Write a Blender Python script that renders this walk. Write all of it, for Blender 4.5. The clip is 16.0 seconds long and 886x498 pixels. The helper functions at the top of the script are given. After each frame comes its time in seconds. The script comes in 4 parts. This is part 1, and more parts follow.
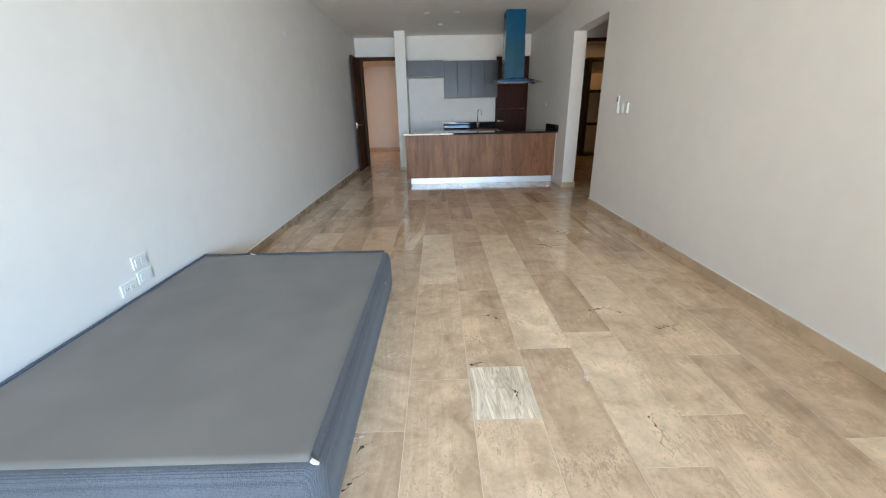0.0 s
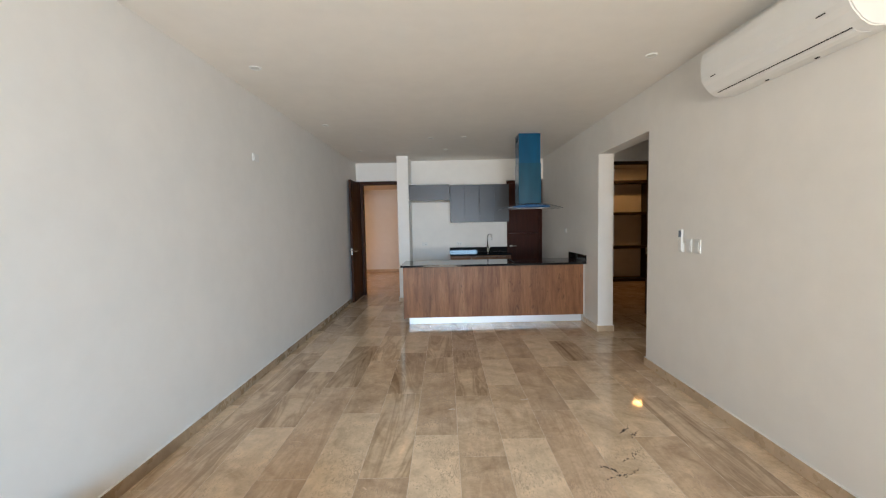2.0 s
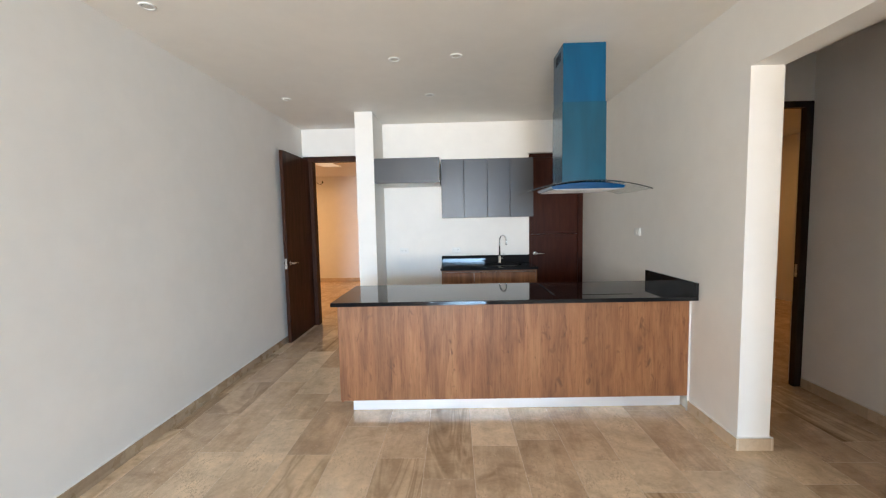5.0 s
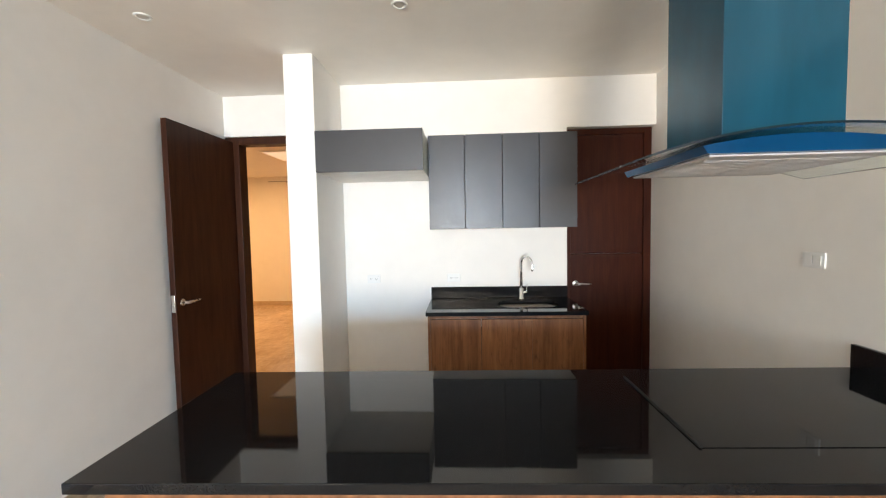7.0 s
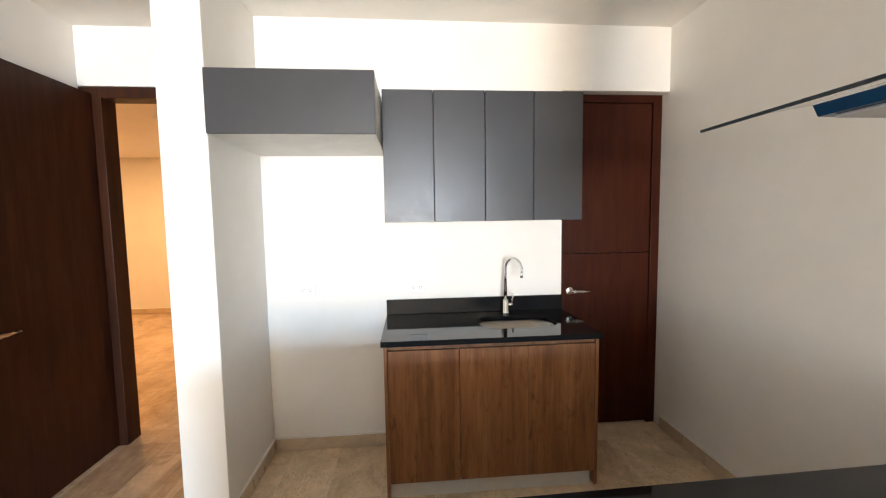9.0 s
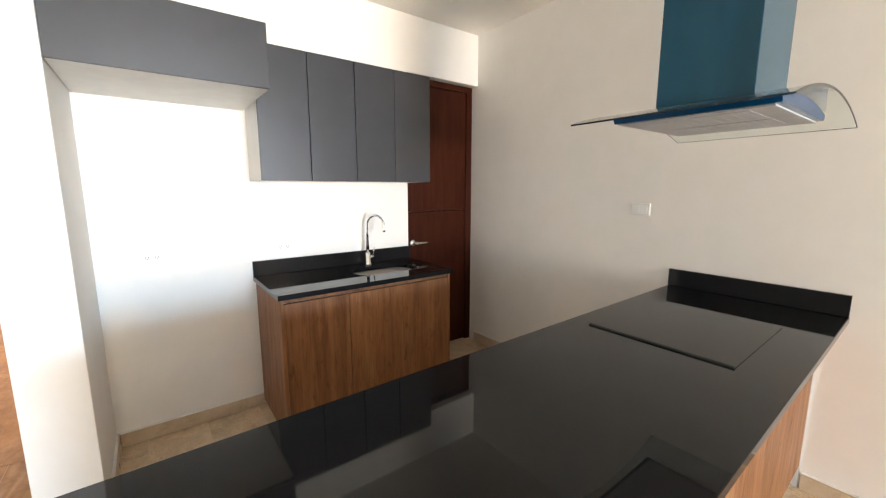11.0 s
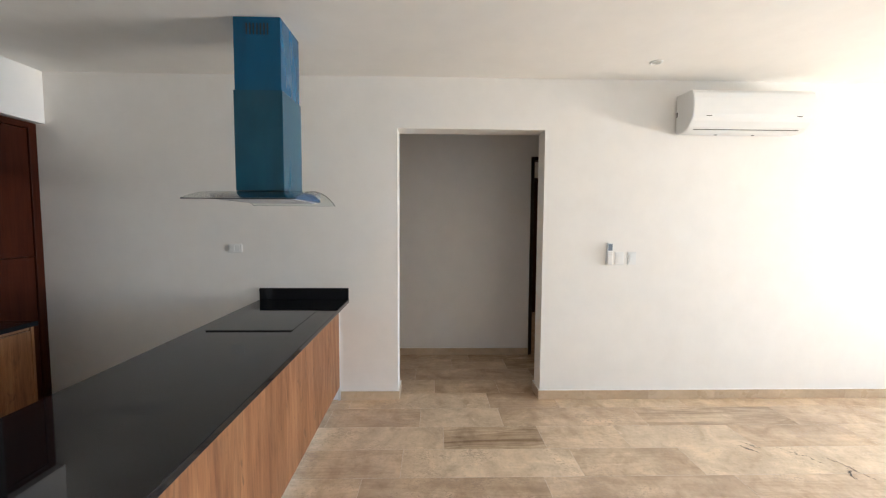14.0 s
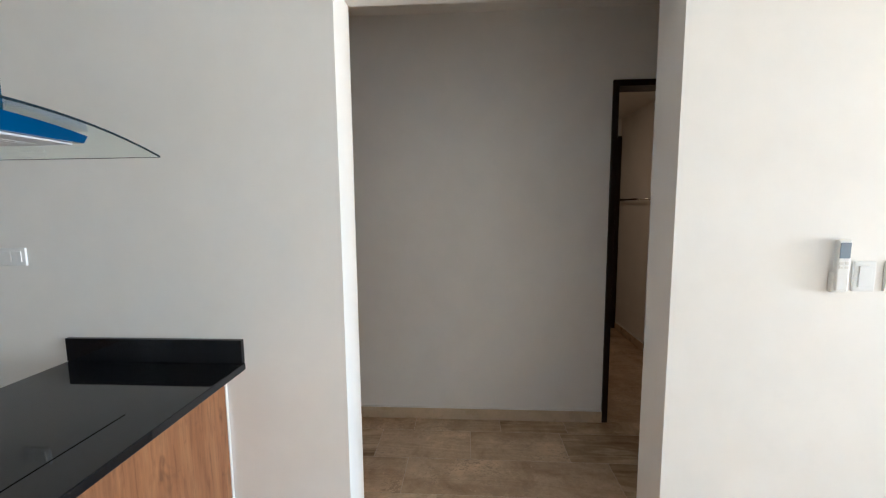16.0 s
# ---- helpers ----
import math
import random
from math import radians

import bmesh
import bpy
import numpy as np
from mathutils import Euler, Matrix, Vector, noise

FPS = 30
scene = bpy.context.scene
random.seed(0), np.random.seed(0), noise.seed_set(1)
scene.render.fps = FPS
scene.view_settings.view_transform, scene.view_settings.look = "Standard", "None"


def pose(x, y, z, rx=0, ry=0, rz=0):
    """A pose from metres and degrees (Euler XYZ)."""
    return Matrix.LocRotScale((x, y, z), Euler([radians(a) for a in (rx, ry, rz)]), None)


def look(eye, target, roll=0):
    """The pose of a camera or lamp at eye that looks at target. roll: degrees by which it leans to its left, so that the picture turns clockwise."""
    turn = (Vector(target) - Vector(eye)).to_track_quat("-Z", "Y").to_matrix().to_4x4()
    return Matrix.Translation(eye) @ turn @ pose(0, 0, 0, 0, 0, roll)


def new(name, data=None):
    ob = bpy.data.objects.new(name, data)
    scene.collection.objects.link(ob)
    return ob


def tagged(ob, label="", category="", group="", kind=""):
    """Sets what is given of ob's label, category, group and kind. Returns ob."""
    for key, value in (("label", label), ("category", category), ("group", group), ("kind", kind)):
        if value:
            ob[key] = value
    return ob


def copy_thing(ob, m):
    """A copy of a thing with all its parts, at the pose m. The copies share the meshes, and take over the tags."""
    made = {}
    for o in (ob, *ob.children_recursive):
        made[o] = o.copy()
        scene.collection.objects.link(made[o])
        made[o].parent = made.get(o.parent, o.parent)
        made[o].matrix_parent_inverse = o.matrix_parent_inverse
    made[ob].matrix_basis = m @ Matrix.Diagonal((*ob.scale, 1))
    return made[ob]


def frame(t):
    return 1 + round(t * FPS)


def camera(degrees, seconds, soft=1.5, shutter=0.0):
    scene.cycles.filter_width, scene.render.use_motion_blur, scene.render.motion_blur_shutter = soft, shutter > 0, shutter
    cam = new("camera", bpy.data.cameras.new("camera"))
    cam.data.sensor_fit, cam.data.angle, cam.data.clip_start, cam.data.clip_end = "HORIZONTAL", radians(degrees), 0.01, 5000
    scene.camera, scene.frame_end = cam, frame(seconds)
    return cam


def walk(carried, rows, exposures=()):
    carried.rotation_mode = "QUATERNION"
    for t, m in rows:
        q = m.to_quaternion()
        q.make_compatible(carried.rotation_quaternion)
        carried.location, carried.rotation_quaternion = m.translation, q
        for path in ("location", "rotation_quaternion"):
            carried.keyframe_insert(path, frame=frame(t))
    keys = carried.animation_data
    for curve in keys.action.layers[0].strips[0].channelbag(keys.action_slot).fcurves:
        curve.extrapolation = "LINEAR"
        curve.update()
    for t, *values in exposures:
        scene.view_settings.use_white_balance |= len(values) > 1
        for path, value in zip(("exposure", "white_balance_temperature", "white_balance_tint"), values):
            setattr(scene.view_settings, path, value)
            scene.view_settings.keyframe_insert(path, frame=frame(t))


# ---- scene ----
cam = camera(97.3, 16.0, 1.2)
PATH = [
    (0, (0.287, 0.291, 1.294), (0.306, 2.173, 0.618), -1.1),
    (0.5, (0.225, 0.411, 1.384), (0.304, 2.369, 0.986), -1.1),
    (1, (0.292, 0.816, 1.455), (0.32, 2.809, 1.29), -1.1),
    (1.5, (0.312, 1.26, 1.495), (0.303, 3.258, 1.414), -1.3),
    (2, (0.358, 1.698, 1.481), (0.347, 3.694, 1.356), -1.1),
    (2.5, (0.452, 2.13, 1.494), (0.365, 4.125, 1.368), -1.1),
    (3, (0.498, 2.611, 1.488), (0.47, 4.607, 1.355), -1.1),
    (3.5, (0.579, 3.07, 1.491), (0.488, 5.062, 1.343), -1.0),
    (4, (0.598, 3.536, 1.478), (0.526, 5.528, 1.32), -1.0),
    (6.3, (0.726, 5.743, 1.52), (0.68, 7.738, 1.384), -1.3),
    (6.5, (0.738, 5.945, 1.514), (0.715, 7.940, 1.368), -1.2),
    (7, (0.732, 6.366, 1.528), (0.634, 8.36, 1.419), -1.1),
    (7.5, (0.716, 6.773, 1.509), (0.652, 8.77, 1.428), -1.1),
    (8, (0.702, 7.153, 1.545), (0.629, 9.149, 1.448), -1.0),
    (8.2, (0.692, 7.279, 1.542), (0.592, 9.275, 1.456), -1.0),
    (9.25, (0.588, 7.225, 1.525), (0.86, 9.19, 1.35), -0.8),
    (10.3, (0.353, 7.256, 1.495), (1.01, 9.129, 1.249), -0.5),
    (10.5, (0.256, 7.208, 1.487), (1.087, 9.006, 1.204), -0.1),
    (11, (-0.059, 7.081, 1.467), (1.132, 8.659, 1.162), 0.0),
    (11.5, (-0.384, 6.98, 1.482), (0.99, 8.393, 1.143), 0.1),
    (12, (-0.688, 6.879, 1.47), (0.898, 8.04, 1.102), 0.2),
    (12.5, (-0.875, 6.778, 1.48), (0.894, 7.636, 1.115), 0.1),
    (13, (-0.975, 6.651, 1.519), (0.966, 7.016, 1.201), 0.2),
    (13.5, (-0.991, 6.587, 1.555), (1.001, 6.596, 1.383), 0.3),
    (14, (-0.979, 6.586, 1.56), (1.017, 6.539, 1.431), 0.3),
    (14.5, (-0.758, 6.579, 1.511), (1.235, 6.561, 1.348), -0.4),
    (15, (-0.271, 6.496, 1.506), (1.715, 6.62, 1.308), -0.8),
    (15.5, (0.282, 6.469, 1.507), (2.27, 6.586, 1.322), -0.7),
    (16, (0.897, 6.409, 1.53), (2.882, 6.529, 1.318), -0.5),
]
EXPOSURES = [(0, -1.62, 5650, 7), (0.5, -1.62, 5780, 8), (1.5, -1.56, 5980, 9), (2.5, -1.32, 6000, 10), (4, -0.88, 5960, 10), (6.5, -0.27, 6150, 10), (8, -0.16, 6500, 12), (10.5, 0.12, 6450, 12), (11.5, 0.02, 6450, 12), (12.5, 0.0, 6400, 12), (13, -0.28, 5850, 11), (13.5, -0.54, 5750, 10), (15, -0.53, 5750, 10), (16, -0.3, 5450, 7)]
walk(cam, [(t, look(e, g, r)) for t, e, g, r in PATH], EXPOSURES)

# ---- world and lights ----
world = bpy.data.worlds.new("sky")
scene.world = world
world.use_nodes = True
wn = world.node_tree
sky = wn.nodes.new("ShaderNodeTexSky")
sky.sky_type = "NISHITA"
sky.sun_disc = False
sky.sun_elevation, sky.sun_rotation = radians(58), radians(20)
wn.links.new(sky.outputs[0], wn.nodes["Background"].inputs[0])
wn.nodes["Background"].inputs[1].default_value = 0.12

sun = new("sun", bpy.data.lights.new("sun", "SUN"))
sun.data.energy, sun.data.angle, sun.data.color = 3.0, radians(0.5), (1.0, 0.95, 0.87)
sun.matrix_world = look((0, 0, 20), (2, 9, 0))


def area_lamp(name, m, sx, sy, energy, color):
    li = bpy.data.lights.new(name, "AREA")
    li.shape, li.size, li.size_y, li.energy, li.color = "RECTANGLE", sx, sy, energy, color
    ob = new(name, li)
    ob.matrix_world = m
    return ob


# daylight in the glazed opening behind the walk: sky above, sunlit terrace below
sky_l = area_lamp("window_sky_light", look((1.00, -3.4, 1.75), (-1.10, 4.0, -0.8)), 2.2, 1.25, 260, (0.50, 0.75, 1.0))
sky_l.data.spread = radians(68)
ter_l = area_lamp("window_terrace_light", look((0.10, -3.4, 0.62), (0.40, 4.0, 3.8)), 2.6, 1.0, 270, (1.0, 0.86, 0.68))
ter_l.data.spread = radians(72)
# lobby, bedroom and bathroom ceiling lamps
area_lamp("lobby_lamp", pose(-3.2, 12.4, 2.58), 0.8, 0.8, 74, (1.0, 0.54, 0.21))
area_lamp("bedroom_lamp", pose(4.8, 10.6, 2.77), 0.16, 0.16, 17, (1.0, 0.47, 0.13))
area_lamp("bathroom_lamp", pose(4.75, 5.7, 2.55), 0.3, 0.3, 3.4, (1.0, 0.66, 0.40))

# ---- materials ----


def material(name):
    ma = bpy.data.materials.new(name)
    ma.use_nodes = True
    nt = ma.node_tree
    return ma, nt, nt.nodes["Principled BSDF"]


def node(nt, kind, **sets):
    n = nt.nodes.new(kind)
    for k, v in sets.items():
        n.inputs[k].default_value = v
    return n


def ramp(nt, fac, stops):
    r = nt.nodes.new("ShaderNodeValToRGB")
    while len(r.color_ramp.elements) < len(stops):
        r.color_ramp.elements.new(0.5)
    for el, (p, c) in zip(r.color_ramp.elements, stops):
        el.position = p
        el.color = (*c, 1) if isinstance(c, tuple) else (c, c, c, 1)
    nt.links.new(fac, r.inputs[0])
    return r.outputs[0]


def mixed(nt, kind, fac, a, b):
    m = nt.nodes.new("ShaderNodeMix")
    m.data_type, m.blend_type = "RGBA", kind
    for sock, v in ((m.inputs[0], fac), (m.inputs[6], a), (m.inputs[7], b)):
        if isinstance(v, (int, float)):
            sock.default_value = v
        elif isinstance(v, tuple):
            sock.default_value = (*v, 1)
        else:
            nt.links.new(v, sock)
    return m.outputs[2]


def coords(nt, scale=(1, 1, 1), shift=False, rot=(0, 0, 0)):
    tc = nt.nodes.new("ShaderNodeTexCoord")
    out = tc.outputs["Object"]
    if shift:
        oi = nt.nodes.new("ShaderNodeObjectInfo")
        mu = nt.nodes.new("ShaderNodeVectorMath")
        mu.operation = "MULTIPLY_ADD"
        mu.inputs[1].default_value = (37.0, 71.0, 13.0)
        nt.links.new(oi.outputs["Random"], mu.inputs[0])
        nt.links.new(out, mu.inputs[2])
        out = mu.outputs[0]
    mp = nt.nodes.new("ShaderNodeMapping")
    mp.inputs["Scale"].default_value = scale
    mp.inputs["Rotation"].default_value = rot
    nt.links.new(out, mp.inputs[0])
    return mp.outputs[0]


def noisy(nt, vec, scale, detail=3.0, rough=0.5, distort=0.0):
    n = node(nt, "ShaderNodeTexNoise", Scale=scale, Detail=detail, Roughness=rough, Distortion=distort)
    nt.links.new(vec, n.inputs["Vector"])
    return n.outputs["Fac"]


def bumped(nt, bsdf, height, strength, dist=0.002):
    b = node(nt, "ShaderNodeBump", Strength=strength, Distance=dist)
    nt.links.new(height, b.inputs["Height"])
    nt.links.new(b.outputs[0], bsdf.inputs["Normal"])


def plain(name, color, rough, metal=0.0, var=0.06, scale=6.0, bump=0.05, bscale=180.0, coat=0.0):
    """A surface of one colour with soft blotches, uneven gloss and fine relief."""
    ma, nt, b = material(name)
    v = coords(nt)
    f = noisy(nt, v, scale, 4)
    lo = tuple(c * (1 - var) for c in color)
    hi = tuple(min(1, c * (1 + var)) for c in color)
    nt.links.new(ramp(nt, f, [(0.3, lo), (0.7, hi)]), b.inputs["Base Color"])
    nt.links.new(ramp(nt, noisy(nt, v, scale * 2.7, 3), [(0.3, rough * 0.85), (0.7, min(1, rough * 1.15))]), b.inputs["Roughness"])
    b.inputs["Metallic"].default_value = metal
    b.inputs["Coat Weight"].default_value = coat
    if bump:
        bumped(nt, b, noisy(nt, v, bscale, 2), bump)
    return ma


def paint(name, color):
    """Rolled emulsion on trowelled plaster: long soft waves and a fine stipple."""
    ma, nt, b = material(name)
    v = coords(nt)
    big = noisy(nt, v, 0.9, 4)
    fine = noisy(nt, v, 5.0, 5, 0.6)
    c1 = ramp(nt, big, [(0.3, tuple(c * 0.965 for c in color)), (0.7, color)])
    c2 = ramp(nt, fine, [(0.35, 0.97), (0.65, 1.0)])
    nt.links.new(mixed(nt, "MULTIPLY", 1.0, c1, c2), b.inputs["Base Color"])
    b.inputs["Roughness"].default_value = 0.62
    add = nt.nodes.new("ShaderNodeMath")
    add.operation = "MULTIPLY_ADD"
    add.inputs[1].default_value = 0.15
    nt.links.new(noisy(nt, v, 240, 2), add.inputs[0])
    nt.links.new(noisy(nt, v, 3.2, 3), add.inputs[2])
    bumped(nt, b, add.outputs[0], 0.12, 0.006)
    return ma


def travertine(name, stops, pits=True, gloss=0.115, veins=None, depth=1.0, flow=(2.6, 0.34, 1.0)):
    """Filled travertine, honed: cloudy body, bands along the slab, pits and pale filler; each slab has its own tone."""
    ma, nt, b = material(name)
    oi = nt.nodes.new("ShaderNodeObjectInfo")
    rnd = oi.outputs["Random"]
    v = coords(nt, (1, 1, 1), True)
    tone = ramp(nt, rnd, stops)
    cloud = noisy(nt, v, 4.2, 8, 0.60, 0.9)
    body = mixed(nt, "MULTIPLY", depth, tone, ramp(nt, cloud, [(0.27, (0.66, 0.62, 0.58)), (0.42, (0.88, 0.865, 0.85)), (0.55, (1.0, 1.0, 1.0)), (0.72, (1.17, 1.16, 1.13))]))
    stain = noisy(nt, v, 1.3, 4, 0.6, 0.4)
    body = mixed(nt, "MULTIPLY", 0.8, body, ramp(nt, stain, [(0.3, (0.82, 0.80, 0.79)), (0.6, (1.05, 1.05, 1.05))]))
    grain = noisy(nt, v, 42, 5, 0.75)
    body = mixed(nt, "MULTIPLY", 0.5 * depth, body, ramp(nt, grain, [(0.30, (0.78, 0.76, 0.74)), (0.5, (1.0, 1.0, 1.0)), (0.72, (1.13, 1.13, 1.13))]))
    mottle = noisy(nt, v, 15, 7, 0.72, 0.6)
    body = mixed(nt, "MULTIPLY", 0.5 * depth, body, ramp(nt, mottle, [(0.33, (0.78, 0.75, 0.72)), (0.45, (1.0, 0.99, 0.98)), (0.55, (1.09, 1.09, 1.08)), (0.68, (1.22, 1.21, 1.19))]))
    # bands along the slab's length, stronger on some slabs
    vv = coords(nt, flow, True, (0, 0, 0.14))
    band = noisy(nt, vv, 1.7, 3.0, 0.5, 1.3)
    much = veins if veins else ramp(nt, rnd, [(0.0, 0.15), (0.38, 0.2), (0.48, 1.0), (0.66, 1.0), (0.76, 0.15), (0.9, 0.2), (1.0, 0.9)])
    bandc = ramp(nt, band, [(0.30, (0.50, 0.44, 0.38)), (0.40, (0.86, 0.83, 0.79)), (0.44, (0.66, 0.61, 0.55)), (0.49, (1.0, 0.99, 0.97)), (0.535, (0.78, 0.74, 0.69)), (0.59, (1.07, 1.06, 1.03)), (0.72, (1.22, 1.20, 1.15))])
    body = mixed(nt, "MULTIPLY", much, body, bandc)
    rough = ramp(nt, noisy(nt, v, 9, 5), [(0.3, gloss * 0.7), (0.7, gloss * 1.7)])
    height = cloud
    if pits:
        vp = coords(nt, (1.5, 0.65, 1.0), True)
        pit = noisy(nt, vp, 58, 4, 0.65, 1.2)
        patch = noisy(nt, v, 3.4, 4, 0.6)
        add = nt.nodes.new("ShaderNodeMath")
        add.operation = "MULTIPLY_ADD"
        add.inputs[1].default_value = 0.62
        nt.links.new(patch, add.inputs[0])
        nt.links.new(pit, add.inputs[2])
        mask = ramp(nt, add.outputs[0], [(0.897, 0.0), (0.937, 1.0)])
        body = mixed(nt, "MIX", mask, body, mixed(nt, "MULTIPLY", 1.0, tone, (0.64, 0.59, 0.54)))
        fill = ramp(nt, noisy(nt, v, 17, 6, 0.72, 0.9), [(0.63, 0.0), (0.70, 0.65)])
        body = mixed(nt, "MIX", fill, body, mixed(nt, "MULTIPLY", 1.0, tone, (1.32, 1.33, 1.36)))
        inv = nt.nodes.new("ShaderNodeMath")
        inv.operation = "MULTIPLY_ADD"
        inv.inputs[1].default_value = -1.0
        nt.links.new(mask, inv.inputs[0])
        nt.links.new(cloud, inv.inputs[2])
        height = inv.outputs[0]
        rough = mixed(nt, "MIX", mask, rough, (0.6, 0.6, 0.6))
    nt.links.new(body, b.inputs["Base Color"])
    nt.links.new(rough, b.inputs["Roughness"])
    b.inputs["IOR"].default_value = 1.5
    bumped(nt, b, height, 0.045, 0.003)
    return ma


def wood(name, dark, mid, light, gloss, axis="z", strip=0.0, knots=False, rnd=True, spec=0.4):
    """Wood or wood-print: long grain along one axis, fine pores, broad strips of tone."""
    ma, nt, b = material(name)
    along = {"x": (1, 9, 9), "y": (9, 1, 9), "z": (9, 9, 1)}[axis]
    v = coords(nt, tuple(a * 2.4 for a in along), rnd)
    g = noisy(nt, v, 0.8, 5, 0.58, 0.5)
    col = ramp(nt, g, [(0.30, dark), (0.50, mid), (0.70, light)])
    fine = {"x": (2, 120, 120), "y": (120, 2, 120), "z": (120, 120, 2)}[axis]
    pores = noisy(nt, coords(nt, fine, rnd), 1.0, 3)
    col = mixed(nt, "MULTIPLY", 0.5, col, ramp(nt, pores, [(0.3, (0.72, 0.69, 0.66)), (0.6, (1.06, 1.05, 1.04))]))
    if strip:
        mid_g = noisy(nt, coords(nt, tuple(a * 7.0 for a in along), rnd), 1.0, 4, 0.6, 0.8)
        col = mixed(nt, "MULTIPLY", 0.8, col, ramp(nt, mid_g, [(0.30, (0.68, 0.62, 0.56)), (0.46, (1.0, 1.0, 1.0)), (0.70, (1.12, 1.12, 1.11))]))
        w = nt.nodes.new("ShaderNodeTexVoronoi")
        w.feature = "F1"
        w.inputs["Scale"].default_value = 1.0
        w.inputs["Randomness"].default_value = 0.75
        nt.links.new(coords(nt, (1 / strip, 1 / strip, 0.3), rnd), w.inputs["Vector"])
        tones = ramp(nt, w.outputs["Color"], [(0.15, (0.76, 0.73, 0.71)), (0.4, (0.98, 0.96, 0.95)), (0.6, (0.88, 0.85, 0.83)), (0.85, (1.06, 1.06, 1.05))])
        col = mixed(nt, "MULTIPLY", 0.85, col, tones)
    if knots:
        k = noisy(nt, coords(nt, (19, 19, 9), rnd), 1.0, 2, 0.5, 0.9)
        col = mixed(nt, "MIX", ramp(nt, k, [(0.64, 0.0), (0.70, 0.35), (0.76, 0.75)]), col, tuple(c * 0.55 for c in dark))
    nt.links.new(col, b.inputs["Base Color"])
    nt.links.new(ramp(nt, g, [(0.3, gloss * 1.15), (0.7, gloss * 0.9)]), b.inputs["Roughness"])
    b.inputs["Specular IOR Level"].default_value = spec
    bumped(nt, b, pores, 0.08, 0.001)
    return ma


def stone_black(name):
    ma, nt, b = material(name)
    v = coords(nt)
    sp = node(nt, "ShaderNodeTexVoronoi", Scale=420.0)
    nt.links.new(v, sp.inputs["Vector"])
    n = noisy(nt, v, 160, 4, 0.7)
    base = ramp(nt, n, [(0.35, (0.009, 0.009, 0.010)), (0.7, (0.013, 0.013, 0.014))])
    fleck = ramp(nt, sp.outputs["Color"], [(0.97, 0.0), (0.995, 0.12)])
    nt.links.new(mixed(nt, "MIX", fleck, base, (0.07, 0.07, 0.072)), b.inputs["Base Color"])
    smear = noisy(nt, v, 5.0, 5, 0.65, 0.6)
    nt.links.new(ramp(nt, smear, [(0.35, 0.02), (0.7, 0.06)]), b.inputs["Roughness"])
    b.inputs["IOR"].default_value = 1.36
    return ma


def fabric(name, a, c, scale, bump):
    """Knitted cloth: rows of small loops."""
    ma, nt, b = material(name)
    v = coords(nt)
    vo = node(nt, "ShaderNodeTexVoronoi", Scale=scale)
    vo.inputs["Randomness"].default_value = 0.35
    nt.links.new(v, vo.inputs["Vector"])
    big = noisy(nt, v, 3.0, 4)
    col = ramp(nt, vo.outputs["Distance"], [(0.15, c), (0.6, a)])
    nt.links.new(mixed(nt, "MULTIPLY", 1.0, col, ramp(nt, big, [(0.3, 0.88), (0.7, 1.06)])), b.inputs["Base Color"])
    b.inputs["Roughness"].default_value = 0.85
    b.inputs["Sheen Weight"].default_value = 0.1
    bumped(nt, b, vo.outputs["Distance"], bump, 0.003)
    return ma


def film(name, color, rough=0.22):
    """Protective plastic film over brushed steel, with faint wrinkles."""
    ma, nt, b = material(name)
    v = coords(nt, (1, 1, 0.25))
    f = noisy(nt, v, 5, 4, 0.5, 0.8)
    nt.links.new(ramp(nt, f, [(0.3, tuple(c * 0.8 for c in color)), (0.7, tuple(c * 1.15 for c in color))]), b.inputs["Base Color"])
    b.inputs["Metallic"].default_value = 0.12
    b.inputs["Specular IOR Level"].default_value = 0.35
    b.inputs["Roughness"].default_value = rough
    b.inputs["Coat Weight"].default_value = 0.1
    b.inputs["Coat Roughness"].default_value = 0.12
    bumped(nt, b, noisy(nt, v, 9, 3, 0.5, 1.5), 0.12, 0.004)
    return ma


def glass(name, tint=(1, 1, 1), rough=0.0):
    ma, nt, b = material(name)
    b.inputs["Base Color"].default_value = (*tint, 1)
    b.inputs["Transmission Weight"].default_value = 1.0
    b.inputs["Roughness"].default_value = rough
    b.inputs["IOR"].default_value = 1.45
    return ma


def glow(name, color, strength):
    ma, nt, b = material(name)
    b.inputs["Emission Color"].default_value = (*color, 1)
    b.inputs["Emission Strength"].default_value = strength
    return ma


WALL = paint("wall paint", (0.90, 0.872, 0.825))
CEIL = paint("ceiling paint", (0.90, 0.868, 0.815))
TILE = travertine("travertine floor", [(0.0, (0.734, 0.562, 0.383)), (0.3, (0.650, 0.484, 0.325)), (0.6, (0.697, 0.532, 0.364)), (1.0, (0.626, 0.465, 0.314))], True, 0.05, 0.35)
TILE_PALE = travertine("pale travertine", [(0.0, (0.795, 0.623, 0.434)), (1.0, (0.734, 0.568, 0.389))], True, 0.045, 0.15, 0.9)
TILE_BROWN = travertine("brown travertine", [(0.0, (0.594, 0.439, 0.296)), (1.0, (0.666, 0.497, 0.340))], True, 0.045, 0.4, 0.9)
TILE_STREAK = travertine("streaked travertine", [(0.0, (0.678, 0.517, 0.353)), (1.0, (0.594, 0.445, 0.302))], False, 0.045, 1.0, 0.9)
TILE_VEIN = travertine("veined travertine", [(0.0, (0.795, 0.685, 0.544)), (1.0, (0.808, 0.708, 0.562))], False, 0.06, 1.0, 0.5, (11.0, 1.3, 1.0))
